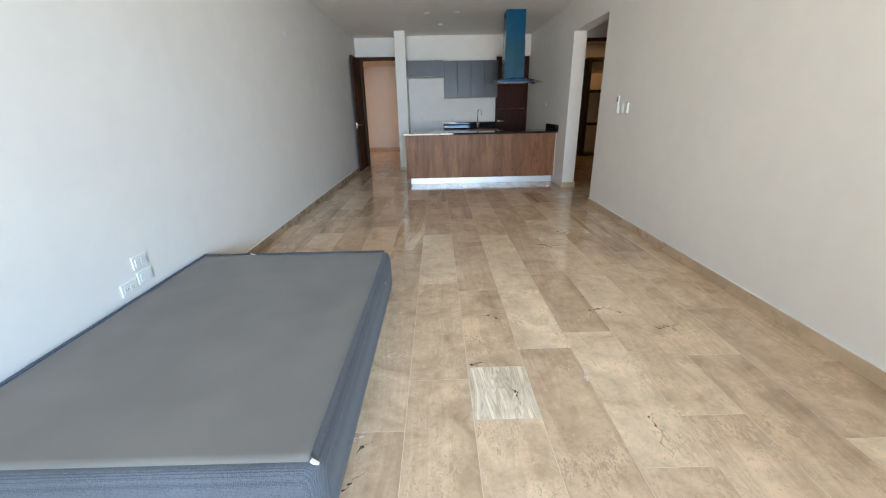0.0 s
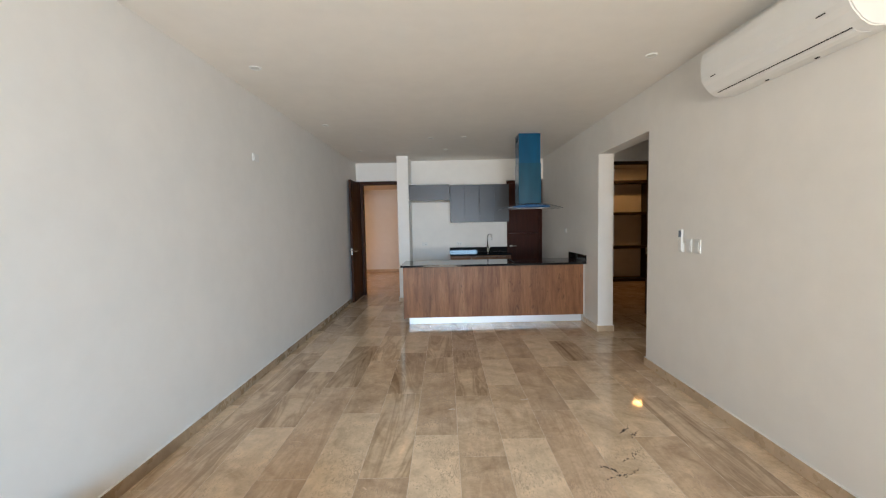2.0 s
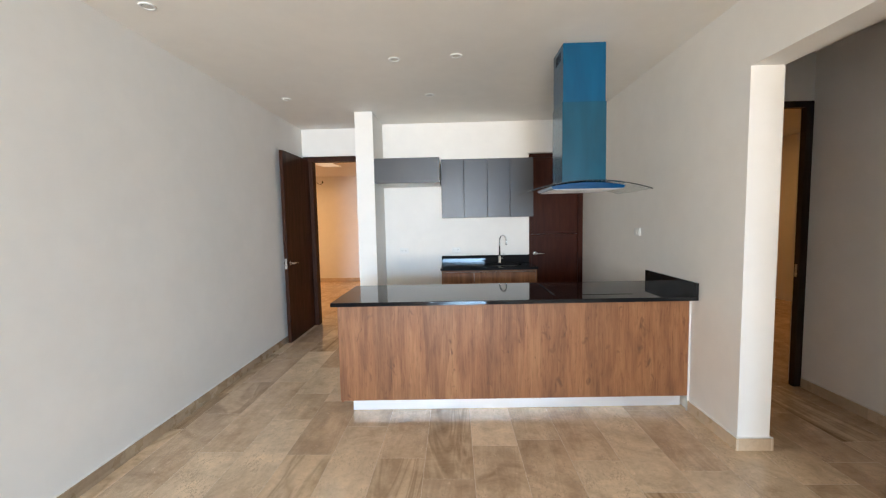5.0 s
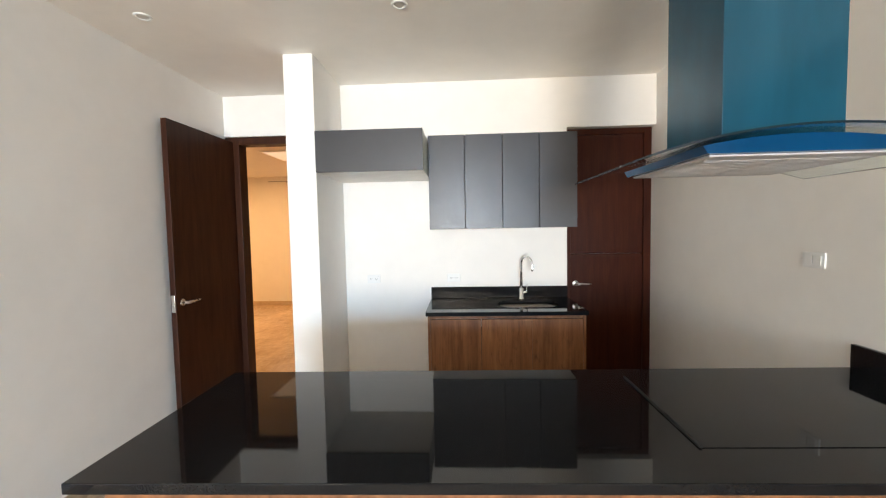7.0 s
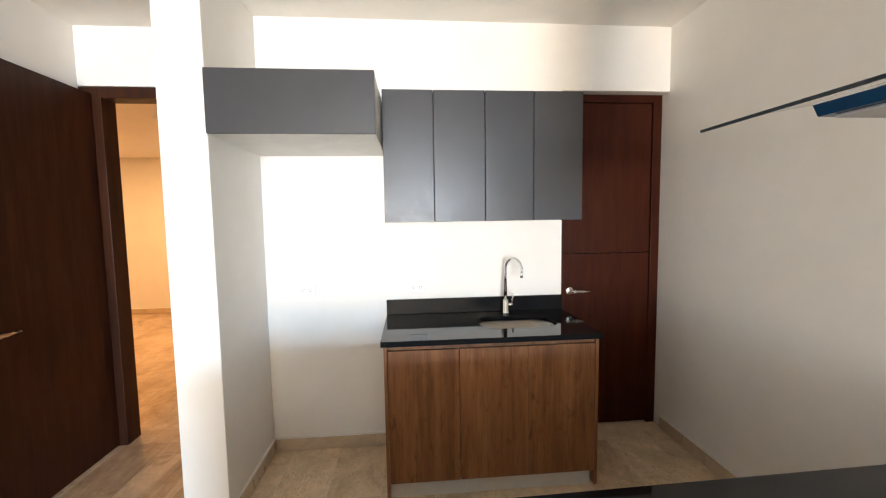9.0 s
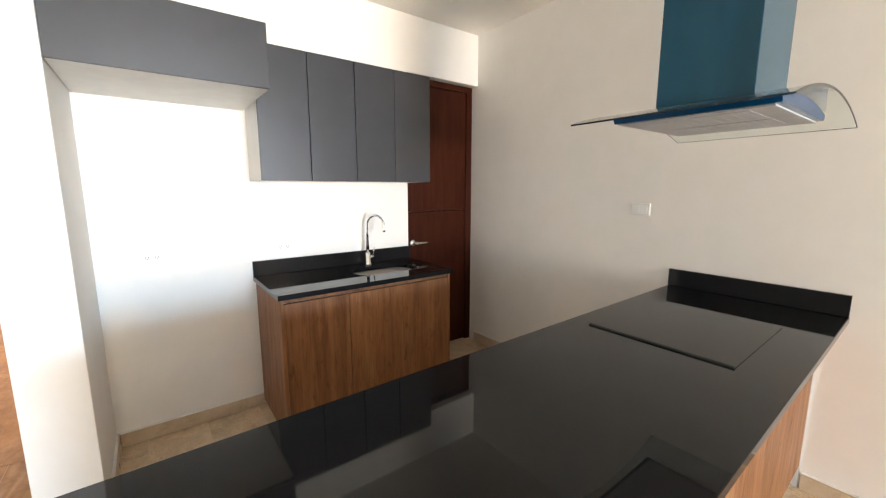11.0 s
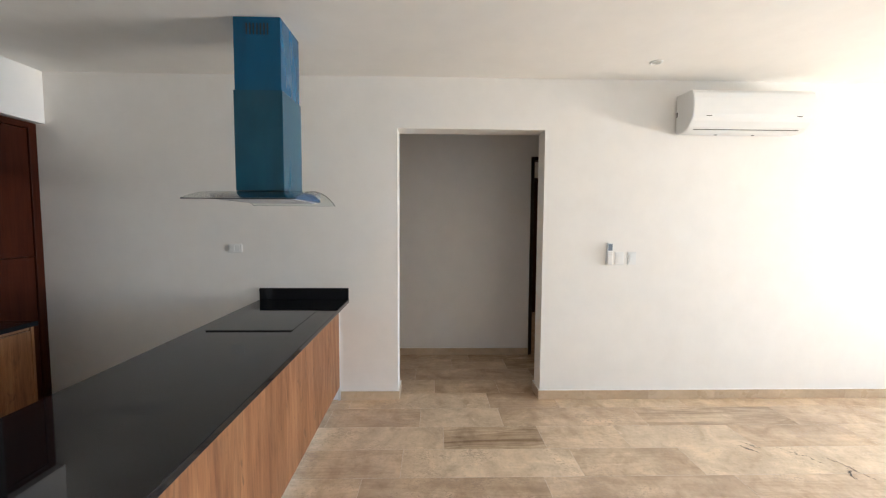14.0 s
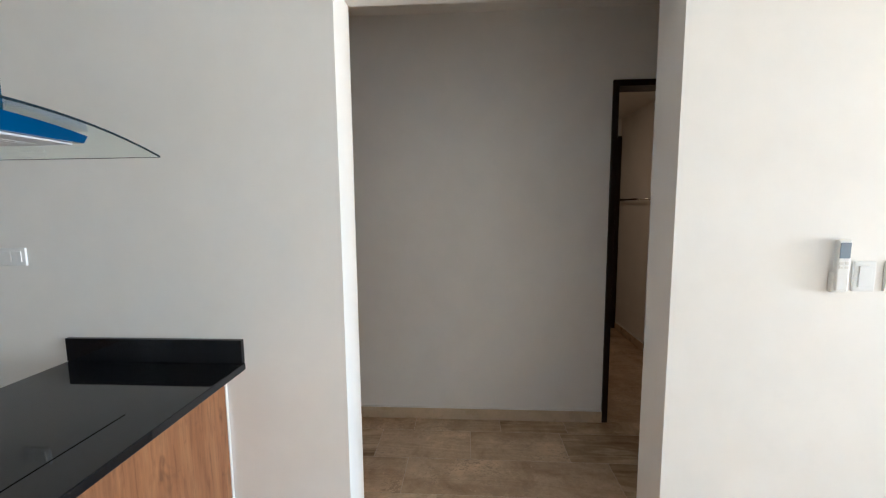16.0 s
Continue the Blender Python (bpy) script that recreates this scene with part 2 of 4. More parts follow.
SKIRT = travertine("travertine skirting", [(0.0, (0.66, 0.52, 0.36)), (0.5, (0.58, 0.44, 0.30)), (1.0, (0.70, 0.565, 0.40))], False, 0.28, 0.15, 0.4)
SKIRT_BROWN = travertine("brown travertine skirting", [(0.0, (0.44, 0.33, 0.22)), (1.0, (0.52, 0.395, 0.265))], False, 0.25, 0.5, 0.7)
GROUT = plain("grout", (0.68, 0.56, 0.42), 0.85, 0, 0.12, 20, 0.3)
CRACK = plain("open crack", (0.055, 0.040, 0.028), 0.9, 0, 0.3, 60, 0.4)
FILLER = plain("pale filler", (0.66, 0.58, 0.47), 0.6, 0, 0.12, 40, 0.3)
OAK = wood("oak laminate", (0.185, 0.073, 0.028), (0.268, 0.116, 0.046), (0.330, 0.155, 0.066), 0.45, "z", 0.125, True)
MAHOGANY = wood("mahogany", (0.032, 0.006, 0.002), (0.044, 0.009, 0.003), (0.057, 0.013, 0.0045), 0.40, "z", spec=0.12)
WALNUT = wood("dark walnut", (0.026, 0.008, 0.004), (0.040, 0.013, 0.006), (0.056, 0.019, 0.008), 0.42, "z", spec=0.16)
WENGE = wood("wenge frame", (0.010, 0.005, 0.004), (0.020, 0.010, 0.007), (0.034, 0.017, 0.011), 0.35, "z")
GREY = plain("grey lacquer", (0.038, 0.039, 0.044), 0.36, 0, 0.04, 14, 0.03)
CARCASS = plain("white melamine", (0.72, 0.70, 0.66), 0.45)
# near-black put in for shade in cabinet gaps; also colours the lobby cable
DARK_GAP = plain("shadow gap", (0.03, 0.025, 0.02), 0.8)
GRANITE = stone_black("black granite")
HOB = stone_black("black ceramic glass")
ALU = plain("brushed aluminium", (0.90, 0.92, 0.95), 0.38, 0.75, 0.02, 3, 0.0)
STEEL = plain("brushed steel", (0.40, 0.385, 0.36), 0.34, 1.0, 0.03, 3, 0.0)
CHROME = plain("chrome", (0.82, 0.82, 0.82), 0.09, 1.0, 0.02, 8, 0.0)
NICKEL = plain("satin nickel", (0.66, 0.64, 0.60), 0.26, 1.0, 0.03, 8, 0.02)
WHITE = plain("white plastic", (0.82, 0.82, 0.80), 0.35, 0, 0.02, 4, 0.02)
OFFWHITE = plain("cream plastic", (0.74, 0.72, 0.68), 0.4, 0, 0.02, 4, 0.02)
SCREEN = plain("grey display", (0.20, 0.235, 0.28), 0.25)
SLOT = plain("black slot", (0.012, 0.012, 0.012), 0.6)
YELLOW = plain("yellow paper", (0.85, 0.56, 0.03), 0.5)
INK = plain("printed ink", (0.10, 0.06, 0.01), 0.6)
FILM_BLUE = film("blue film", (0.004, 0.085, 0.19))
FILM_TEAL = film("teal film", (0.011, 0.078, 0.130))
FILM_DEEP = film("deep blue film", (0.002, 0.055, 0.16))
PALE_STEEL = plain("pale filter steel", (0.58, 0.59, 0.62), 0.6, 0.1, 0.05, 10, 0.05)
GLASS = glass("clear glass", (0.93, 0.98, 0.96))
GLASS_EDGE = plain("dark glass edge", (0.012, 0.022, 0.030), 0.25)
PANE = glass("window glass")
CLOTH_TOP = fabric("grey non-woven", (0.172, 0.153, 0.134), (0.145, 0.130, 0.114), 420, 0.08)
CLOTH_SIDE = fabric("blue grey knit", (0.092, 0.096, 0.108), (0.014, 0.016, 0.021), 190, 0.6)
PIPING = fabric("navy piping", (0.045, 0.055, 0.075), (0.03, 0.035, 0.05), 300, 0.2)
PAPER = plain("torn paper", (0.75, 0.68, 0.58), 0.8)
LAMP_ON = glow("lit lamp", (1.0, 0.66, 0.32), 9.0)
PANEL_ON = glow("lit panel", (1.0, 0.72, 0.45), 0.7)
LED = plain("frosted lens", (0.62, 0.61, 0.57), 0.5)

# ---- builders ----
ORIGIN = {}


def box(bm, x0, y0, z0, x1, y1, z1, bevel=0.0, seg=2):
    """A block between two corners, its edges rounded by bevel."""
    m = Matrix.LocRotScale(((x0 + x1) / 2, (y0 + y1) / 2, (z0 + z1) / 2), None, (abs(x1 - x0), abs(y1 - y0), abs(z1 - z0)))
    vs = bmesh.ops.create_cube(bm, size=1, matrix=m)["verts"]
    if bevel:
        es = list({e for v in vs for e in v.link_edges})
        bmesh.ops.bevel(bm, geom=es, offset=bevel, segments=seg, affect="EDGES", profile=0.5)
    return bm


def block(x0, y0, z0, x1, y1, z1, bevel=0.0, seg=2):
    return box(bmesh.new(), x0, y0, z0, x1, y1, z1, bevel, seg)


def tube(bm, path, r, sides=12, caps=True):
    """A round bar of radius r (or a radius a point) along a path."""
    pts = [Vector(p) for p in path]
    rs = r if isinstance(r, (list, tuple)) else [r] * len(pts)
    rings, up = [], None
    for i, p in enumerate(pts):
        d = (pts[min(i + 1, len(pts) - 1)] - pts[max(i - 1, 0)]).normalized()
        if up is None:
            up = d.orthogonal().normalized()
        up = (up - d * up.dot(d)).normalized()
        side = d.cross(up)
        rings.append([bm.verts.new(p + (up * math.cos(a) + side * math.sin(a)) * rs[i]) for a in (2 * math.pi * k / sides for k in range(sides))])
    for a, c in zip(rings, rings[1:]):
        for k in range(sides):
            bm.faces.new((a[k], a[(k + 1) % sides], c[(k + 1) % sides], c[k])).smooth = True
    if caps:
        bm.faces.new(rings[0][::-1])
        bm.faces.new(rings[-1])
    return bm


def lathe(bm, profile, center, axis="z", sides=28):
    """A turned shape: (radius, height) rows about an axis."""
    rings = []
    for r, h in profile:
        ring = []
        for k in range(sides):
            a = 2 * math.pi * k / sides
            p = {"z": (r * math.cos(a), r * math.sin(a), h), "y": (r * math.cos(a), h, r * math.sin(a)), "x": (h, r * math.cos(a), r * math.sin(a))}[axis]
            ring.append(bm.verts.new(Vector(center) + Vector(p)))
        rings.append(ring)
    for a, c in zip(rings, rings[1:]):
        for k in range(sides):
            bm.faces.new((a[k], a[(k + 1) % sides], c[(k + 1) % sides], c[k])).smooth = True
    bm.faces.new(rings[0])
    bm.faces.new(rings[-1])
    bmesh.ops.recalc_face_normals(bm, faces=bm.faces[:])
    return bm


def extrude(bm, outline, axis, a, b):
    """A flat outline drawn out along one axis from a to b."""
    def at(p, h):
        return {"x": (h, p[0], p[1]), "y": (p[0], h, p[1]), "z": (p[0], p[1], h)}[axis]
    one = [bm.verts.new(at(p, a)) for p in outline]
    two = [bm.verts.new(at(p, b)) for p in outline]
    n = len(outline)
    for k in range(n):
        bm.faces.new((one[k], one[(k + 1) % n], two[(k + 1) % n], two[k]))
    bm.faces.new(one[::-1])
    bm.faces.new(two)
    bmesh.ops.recalc_face_normals(bm, faces=bm.faces[:])
    return bm


def mesh_of(name, bm, mat, shift=(0, 0, 0), smooth=False):
    bmesh.ops.translate(bm, verts=bm.verts[:], vec=-Vector(shift))
    me = bpy.data.meshes.new(name)
    bm.to_mesh(me)
    bm.free()
    me.materials.append(mat)
    if smooth:
        me.shade_smooth()
    return me


def structure(name, bm, mat, label, category):
    return tagged(new(name, mesh_of(name, bm, mat)), label, category, kind="structure")


def thing(name, place, label, category, group="", kind=""):
    ob = new(name)
    ob.empty_display_size = 0.05
    ob.location = place
    ORIGIN[ob.name] = Vector(place)
    return tagged(ob, label, category, group, kind)


def solid(name, place, bm, mat, label, category, group="", smooth=False):
    ob = new(name, mesh_of(name, bm, mat, place, smooth))
    ob.location = place
    ORIGIN[ob.name] = Vector(place)
    return tagged(ob, label, category, group)


def part(name, bm, mat, parent, label="", smooth=False):
    """One mesh, given in world metres, as a part of a thing or of a part."""
    at = ORIGIN.get(parent.name, Vector((0, 0, 0)))
    ob = new(name, mesh_of(name, bm, mat, at, smooth))
    ob.parent = parent
    ORIGIN[ob.name] = at
    return tagged(ob, label)


# ---- plan ----
XL, XR, XH, XHE = -1.494, 2.40, 2.60, 3.594   # living room left and right, hall west and east
YW, YB, YE, YHN = -3.50, 9.824, 10.0, 7.83    # window wall, kitchen back, entry wall, hall end
H = 2.795
OP0, OP1, OPH = 5.635, 6.90, 2.367            # opening to the hall

# ---- structure ----
structure("wall_left", block(XL - 0.15, YW, 0, XL, YE + 0.15, H), WALL, "long plain off-white plastered wall with travertine skirting", "wall")
bm = block(XR, YW, 0, XH, OP0, H)
box(bm, XR, OP0, OPH, XH, OP1, H)
box(bm, XR, OP1, 0, XH, YE, H)
structure("wall_right", bm, WALL, "off-white plastered wall with an open passage to the hall", "wall")
bm = block(-0.318, YB, 0, 1.649, YE, H)
box(bm, 1.649, YB, 2.372, XR, YE, H)
box(bm, 1.649, YE - 0.03, 0, XR, YE, 2.372)
structure("wall_back", bm, WALL, "off-white kitchen back wall with a door recess", "wall")
structure("partition_wall", block(-0.536, 9.182, 0, -0.318, YE, H, 0.004), WALL, "white plastered wall stub between entrance and fridge niche", "wall")
structure("wall_entry", block(XL, YE, 2.42, -0.536, YE + 0.14, H), WALL, "off-white lintel over the entrance door", "wall")
bm = block(XL - 0.15, YW - 0.15, 2.45, XH, YW, H)
box(bm, XL - 0.15, YW - 0.15, 0, -1.25, YW, 2.45)
box(bm, 2.15, YW - 0.15, 0, XH, YW, 2.45)
structure("wall_window", bm, WALL, "off-white wall round the glazed terrace opening", "wall")
bm = block(XHE, 4.2, 0, XHE + 0.13, 4.60, H)
box(bm, XHE, 4.60, 2.345, XHE + 0.13, 5.455, H)
box(bm, XHE, 5.455, 0, XHE + 0.13, YHN, H)
structure("wall_hall_east", bm, WALL, "greyish white hall wall with a bathroom doorway", "wall")
structure("wall_hall_south", block(XH, 4.08, 0, XHE + 0.13, 4.2, H), WALL, "plain off-white end wall of the hall", "wall")
bm = block(XH, YHN, 2.408, XHE + 0.13, YHN + 0.12, H)
box(bm, XH, YHN, 0, 2.72, YHN + 0.12, 2.408)
box(bm, 3.592, YHN, 0, XHE + 0.13, YHN + 0.12, 2.408)
structure("wall_hall_north", bm, WALL, "off-white hall end wall with a doorway to a bedroom", "wall")
structure("ceiling", block(XL - 0.15, YW - 0.15, H, XHE + 0.13, YE + 0.15, H + 0.14), CEIL, "flat off-white painted ceiling with small recessed lamps", "ceiling")
# bedroom beyond the hall end
bm = block(XH, 11.62, 0, 6.4, 11.75, H)
box(bm, 6.28, YHN + 0.12, 0, 6.4, 11.62, H)
box(bm, XHE + 0.13, YHN, 0, 6.4, YHN + 0.12, H)
box(bm, XH - 0.12, YE, 0, XH, 11.75, H)
structure("wall_bedroom", bm, WALL, "plain bedroom walls in warm lamplight", "wall")
structure("ceiling_bedroom", block(XH, YHN + 0.12, H + 0.002, 6.4, 11.75, H + 0.14), CEIL, "flat bedroom ceiling with one lit recessed lamp", "ceiling")
structure("floor_bedroom", block(XH, YHN + 0.005, -0.12, 6.4, 11.75, -0.001), TILE, "travertine bedroom floor in warm lamplight", "floor")
# bathroom beyond the hall's east wall
bm = block(XHE + 0.13, 4.42, 0, 5.95, 4.54, H)
box(bm, 5.83, 4.54, 0, 5.95, 6.75, H)
box(bm, XHE + 0.13, 6.75, 0, 5.95, 6.87, H)
structure("wall_bathroom", bm, WALL, "plain beige bathroom walls in dim light", "wall")
structure("ceiling_bathroom", block(XHE + 0.13, 4.42, 2.57, 5.95, 6.87, 2.70), CEIL, "low plain bathroom ceiling", "ceiling")
structure("floor_bathroom", block(XHE + 0.005, 4.42, -0.12, 5.95, 6.87, -0.001), TILE, "beige bathroom floor", "floor")
# lobby beyond the entrance
bm = block(-4.6, 14.2, 0, 1.0, 14.35, 2.75)
box(bm, -4.75, YE + 0.14, 0, -4.6, 14.35, 2.75)
box(bm, 1.0, YE + 0.14, 0, 1.15, 14.35, 2.75)
box(bm, -0.536, YE, 0, 1.15, YE + 0.14, 2.75)
box(bm, -4.75, YE, 0, XL - 0.15, YE + 0.14, 2.75)
structure("wall_lobby", bm, WALL, "plain lobby walls in orange lamplight", "wall")
structure("ceiling_lobby", block(-4.75, YE + 0.14, 2.62, 1.15, 14.35, 2.75), CEIL, "low lobby ceiling in warm light", "ceiling")
structure("floor_lobby", block(-4.75, YE + 0.005, -0.12, 1.15, 14.35, -0.001), TILE, "polished beige lobby floor in warm light", "floor")

# terrace window behind the start of the walk
win = thing("window_1", (0.45, YW - 0.08, 0), "wide white aluminium sliding window onto the terrace", "window", kind="structure")
fr = block(-1.25, YW - 0.12, 0, -1.19, YW - 0.04, 2.45)
box(fr, 2.09, YW - 0.12, 0, 2.15, YW - 0.04, 2.45)
box(fr, -1.19, YW - 0.12, 2.39, 2.09, YW - 0.04, 2.45)
box(fr, -1.19, YW - 0.12, 0, 2.09, YW - 0.04, 0.05)
box(fr, 0.42, YW - 0.12, 0.05, 0.48, YW - 0.04, 2.39)
part("window_frame", fr, WHITE, win)
for a, c in ((-1.19, 0.42), (0.48, 2.09)):
    pane = part("pane", block(a, YW - 0.083, 0.05, c, YW - 0.077, 2.39), PANE, win)
    pane.visible_shadow = False

# entrance door
ent = thing("door_1", (-1.43, YE, 0), "dark walnut entrance door standing wide open against the wall", "door", kind="structure")
fr = block(XL, YE, 0, -1.36, YE + 0.13, 2.415, 0.003)
box(fr, -0.60, YE, 0, -0.536, YE + 0.13, 2.415, 0.003)
box(fr, -1.36, YE, 2.346, -0.60, YE + 0.13, 2.415, 0.003)
part("door_frame", fr, WALNUT, ent)
leaf = part("door_leaf", block(-1.455, 9.158, 0.008, -1.412, 9.995, 2.37, 0.003), WALNUT, ent)


def lever(parent, base, out, along, mat=NICKEL):
    """A lever handle with its round rose: base on the door's face, out from it, along the lever."""
    base, out, along = Vector(base), Vector(out), Vector(along)
    bm = bmesh.new()
    tube(bm, [base, base + out * 0.006, base + out * 0.009], [0.027, 0.027, 0.022], 24)
    tube(bm, [base + out * 0.008, base + out * 0.05], 0.010, 16)
    a = base + out * 0.05
    tube(bm, [a - along * 0.012, a + along * 0.02, a + along * 0.07, a + along * 0.125], [0.010, 0.0115, 0.0095, 0.0065], 14)
    return part("door_handle", bm, mat, parent, "satin nickel lever handle", True)


lever(leaf, (-1.412, 9.225, 0.995), (1, 0, 0), (0, 1, 0))
lever(leaf, (-1.455, 9.225, 0.995), (-0.45, 0, 0), (0, 1, 0))
part("lock_plate", block(-1.447, 9.155, 0.93, -1.420, 9.158, 1.06, 0.001), NICKEL, leaf, "nickel latch plate on the door edge")

# service door in the kitchen's back wall
ser = thing("door_2", (2.0, 9.91, 0), "closed dark mahogany flush door in the kitchen recess", "door", kind="structure")
fr = block(1.652, 9.895, 0, 1.70, 9.965, 2.37, 0.003)
box(fr, 2.335, 9.895, 0, 2.398, 9.965, 2.37, 0.003)
box(fr, 1.70, 9.895, 2.318, 2.335, 9.965, 2.37, 0.003)
part("door_frame", fr, MAHOGANY, ser)
leaf = part("door_leaf", block(1.703, 9.908, 0.01, 2.332, 9.95, 1.268, 0.002), MAHOGANY, ser, "lower door panel")
part("upper_panel", block(1.703, 9.908, 1.272, 2.332, 9.95, 2.315, 0.002), MAHOGANY, ser)
lever(leaf, (1.745, 9.908, 1.005), (0, -1, 0), (1, 0, 0))

# hall end doorway and bathroom doorway
d3 = thing("door_3", (3.15, YHN, 0), "dark wenge frame of the open bedroom doorway", "door frame", kind="structure")
for nm, b in (("jamb", (2.72, 2.79, 0, 2.406)), ("jamb", (3.530, 3.590, 0, 2.406)), ("lintel", (2.79, 3.530, 2.355, 2.406))):
    part(nm, block(b[0], YHN - 0.012, b[2], b[1], YHN + 0.042, b[3], 0.003), WENGE, d3)
part("strike_plate", block(3.5275, YHN + 0.008, 0.95, 3.530, YHN + 0.03, 1.06), NICKEL, d3)
d4 = thing("door_4", (XHE, 5.02, 0), "dark wenge frame of the open bathroom doorway", "door frame", kind="structure")
for nm, b in (("jamb", (5.415, 5.453, 0, 2.343)), ("jamb", (4.602, 4.645, 0, 2.343)), ("lintel", (4.645, 5.415, 2.303, 2.343))):
    part(nm, block(XHE - 0.012, b[0], b[2], XHE + 0.14, b[1], b[3], 0.003), WENGE, d4)

# ---- living room things ----


def mattress_base():
    ob = thing("bed_base", (-0.785, 2.1, 0), "grey fabric bed base with blue-grey knitted sides lying on the floor", "bed base")
    x0, x1, y0, y1, z1 = XL + 0.012, -0.082, 1.16, 3.06, 0.296
    # rounded corners, slightly bulging sides
    def outline(grow, r=0.06):
        pts = []
        for cx, cy, a0 in ((x1 - r, y1 - r, 0), (x0 + r, y1 - r, 90), (x0 + r, y0 + r, 180), (x1 - r, y0 + r, 270)):
            for k in range(7):
                a = radians(a0 + 15 * k)
                pts.append((cx + (r + grow) * math.cos(a), cy + (r + grow) * math.sin(a)))
        return pts
    def skin(levels, cap):
        bm = bmesh.new()
        rings = []
        for z, g in levels:
            pts = outline(g)
            dense = []
            for i, p in enumerate(pts):
                q = pts[(i + 1) % len(pts)]
                n = max(1, int(math.dist(p, q) / 0.06))
                dense += [(p[0] + (q[0] - p[0]) * k / n, p[1] + (q[1] - p[1]) * k / n) for k in range(n)]
            rings.append([bm.verts.new((a, b, z + 0.002 * math.sin(9 * a + 7 * b) * (0.02 < z < 0.28))) for a, b in dense])
        for a, c in zip(rings, rings[1:]):
            for k in range(len(a)):
                bm.faces.new((a[k], a[(k + 1) % len(a)], c[(k + 1) % len(a)], c[k])).smooth = True
        if cap:
            bm.faces.new(rings[-1])
            bm.faces.new(rings[0][::-1])
        return bm
    part("knitted_side", skin([(0.004, -0.012), (0.02, -0.002), (0.08, 0.004), (0.16, 0.006), (0.24, 0.003), (0.275, -0.003), (0.29, -0.012), (0.2935, -0.022), (0.2925, -0.048), (0.284, -0.075)], True), CLOTH_SIDE, ob, "blue-grey knitted side cloth")
    # the flat cover, faintly sagging
    bm = bmesh.new()
    nx, ny = 40, 52
    ax, bx, ay, by = x0 + 0.022, x1 - 0.045, y0 + 0.034, y1 - 0.020
    grid = []
    for j in range(ny + 1):
        row = []
        for i in range(nx + 1):
            u, w = i / nx, j / ny
            x, y = ax + (bx - ax) * u, ay + (by - ay) * w
            sag = -0.004 * math.sin(math.pi * u) * math.sin(math.pi * w) + 0.0012 * noise.noise((x * 6, y * 6, 0))
            if w > 0.86:
                sag += 0.0016 * math.sin(30 * x + 20 * y) * (w - 0.86) / 0.14
            row.append(bm.verts.new((x, y, 0.2955 + sag * (0 < i < nx and 0 < j < ny))))
        grid.append(row)
    for j in range(ny):
        for i in range(nx):
            bm.faces.new((grid[j][i], grid[j][i + 1], grid[j + 1][i + 1], grid[j + 1][i])).smooth = True
    rim = [grid[0][i] for i in range(nx + 1)] + [grid[j][nx] for j in range(1, ny + 1)] + [grid[ny][i] for i in range(nx - 1, -1, -1)] + [grid[j][0] for j in range(ny - 1, 0, -1)]
    low = [bm.verts.new((v.co.x, v.co.y, 0.293)) for v in rim]
    for k in range(len(rim)):
        bm.faces.new((rim[k], low[k], low[(k + 1) % len(rim)], rim[(k + 1) % len(rim)]))
    part("dust_cover", bm, CLOTH_TOP, ob, "flat grey non-woven cover")
    e = 0.297
    bm = tube(bmesh.new(), [(ax, ay, e), (ax, by, e), (bx, by, e)], 0.0095, 8)
    part("piping", bm, PIPING, ob, "navy piping along the edge")
    def tag(x, y, z, w, tilt):
        bm = bmesh.new()
        pts = [(-1, -0.4), (-0.2, -1), (0.9, -0.5), (1, 0.3), (0.1, 0.7), (-0.8, 0.9)]
        extrude(bm, [(x + w * a, y + w * 0.6 * b) for a, b in pts], "z", z, z + 0.004)
        bmesh.ops.rotate(bm, verts=bm.verts[:], cent=(x, y, z), matrix=Matrix.Rotation(tilt, 3, "Y"))
        part("torn_label", bm, PAPER, ob, "scrap of torn white label")
    tag(-1.10, 3.04, 0.299, 0.022, 0.2)
    tag(-0.105, 1.19, 0.294, 0.015, 0.5)
    tag(-0.079, 2.66, 0.21, 0.007, 1.5)
    return ob


mattress_base()


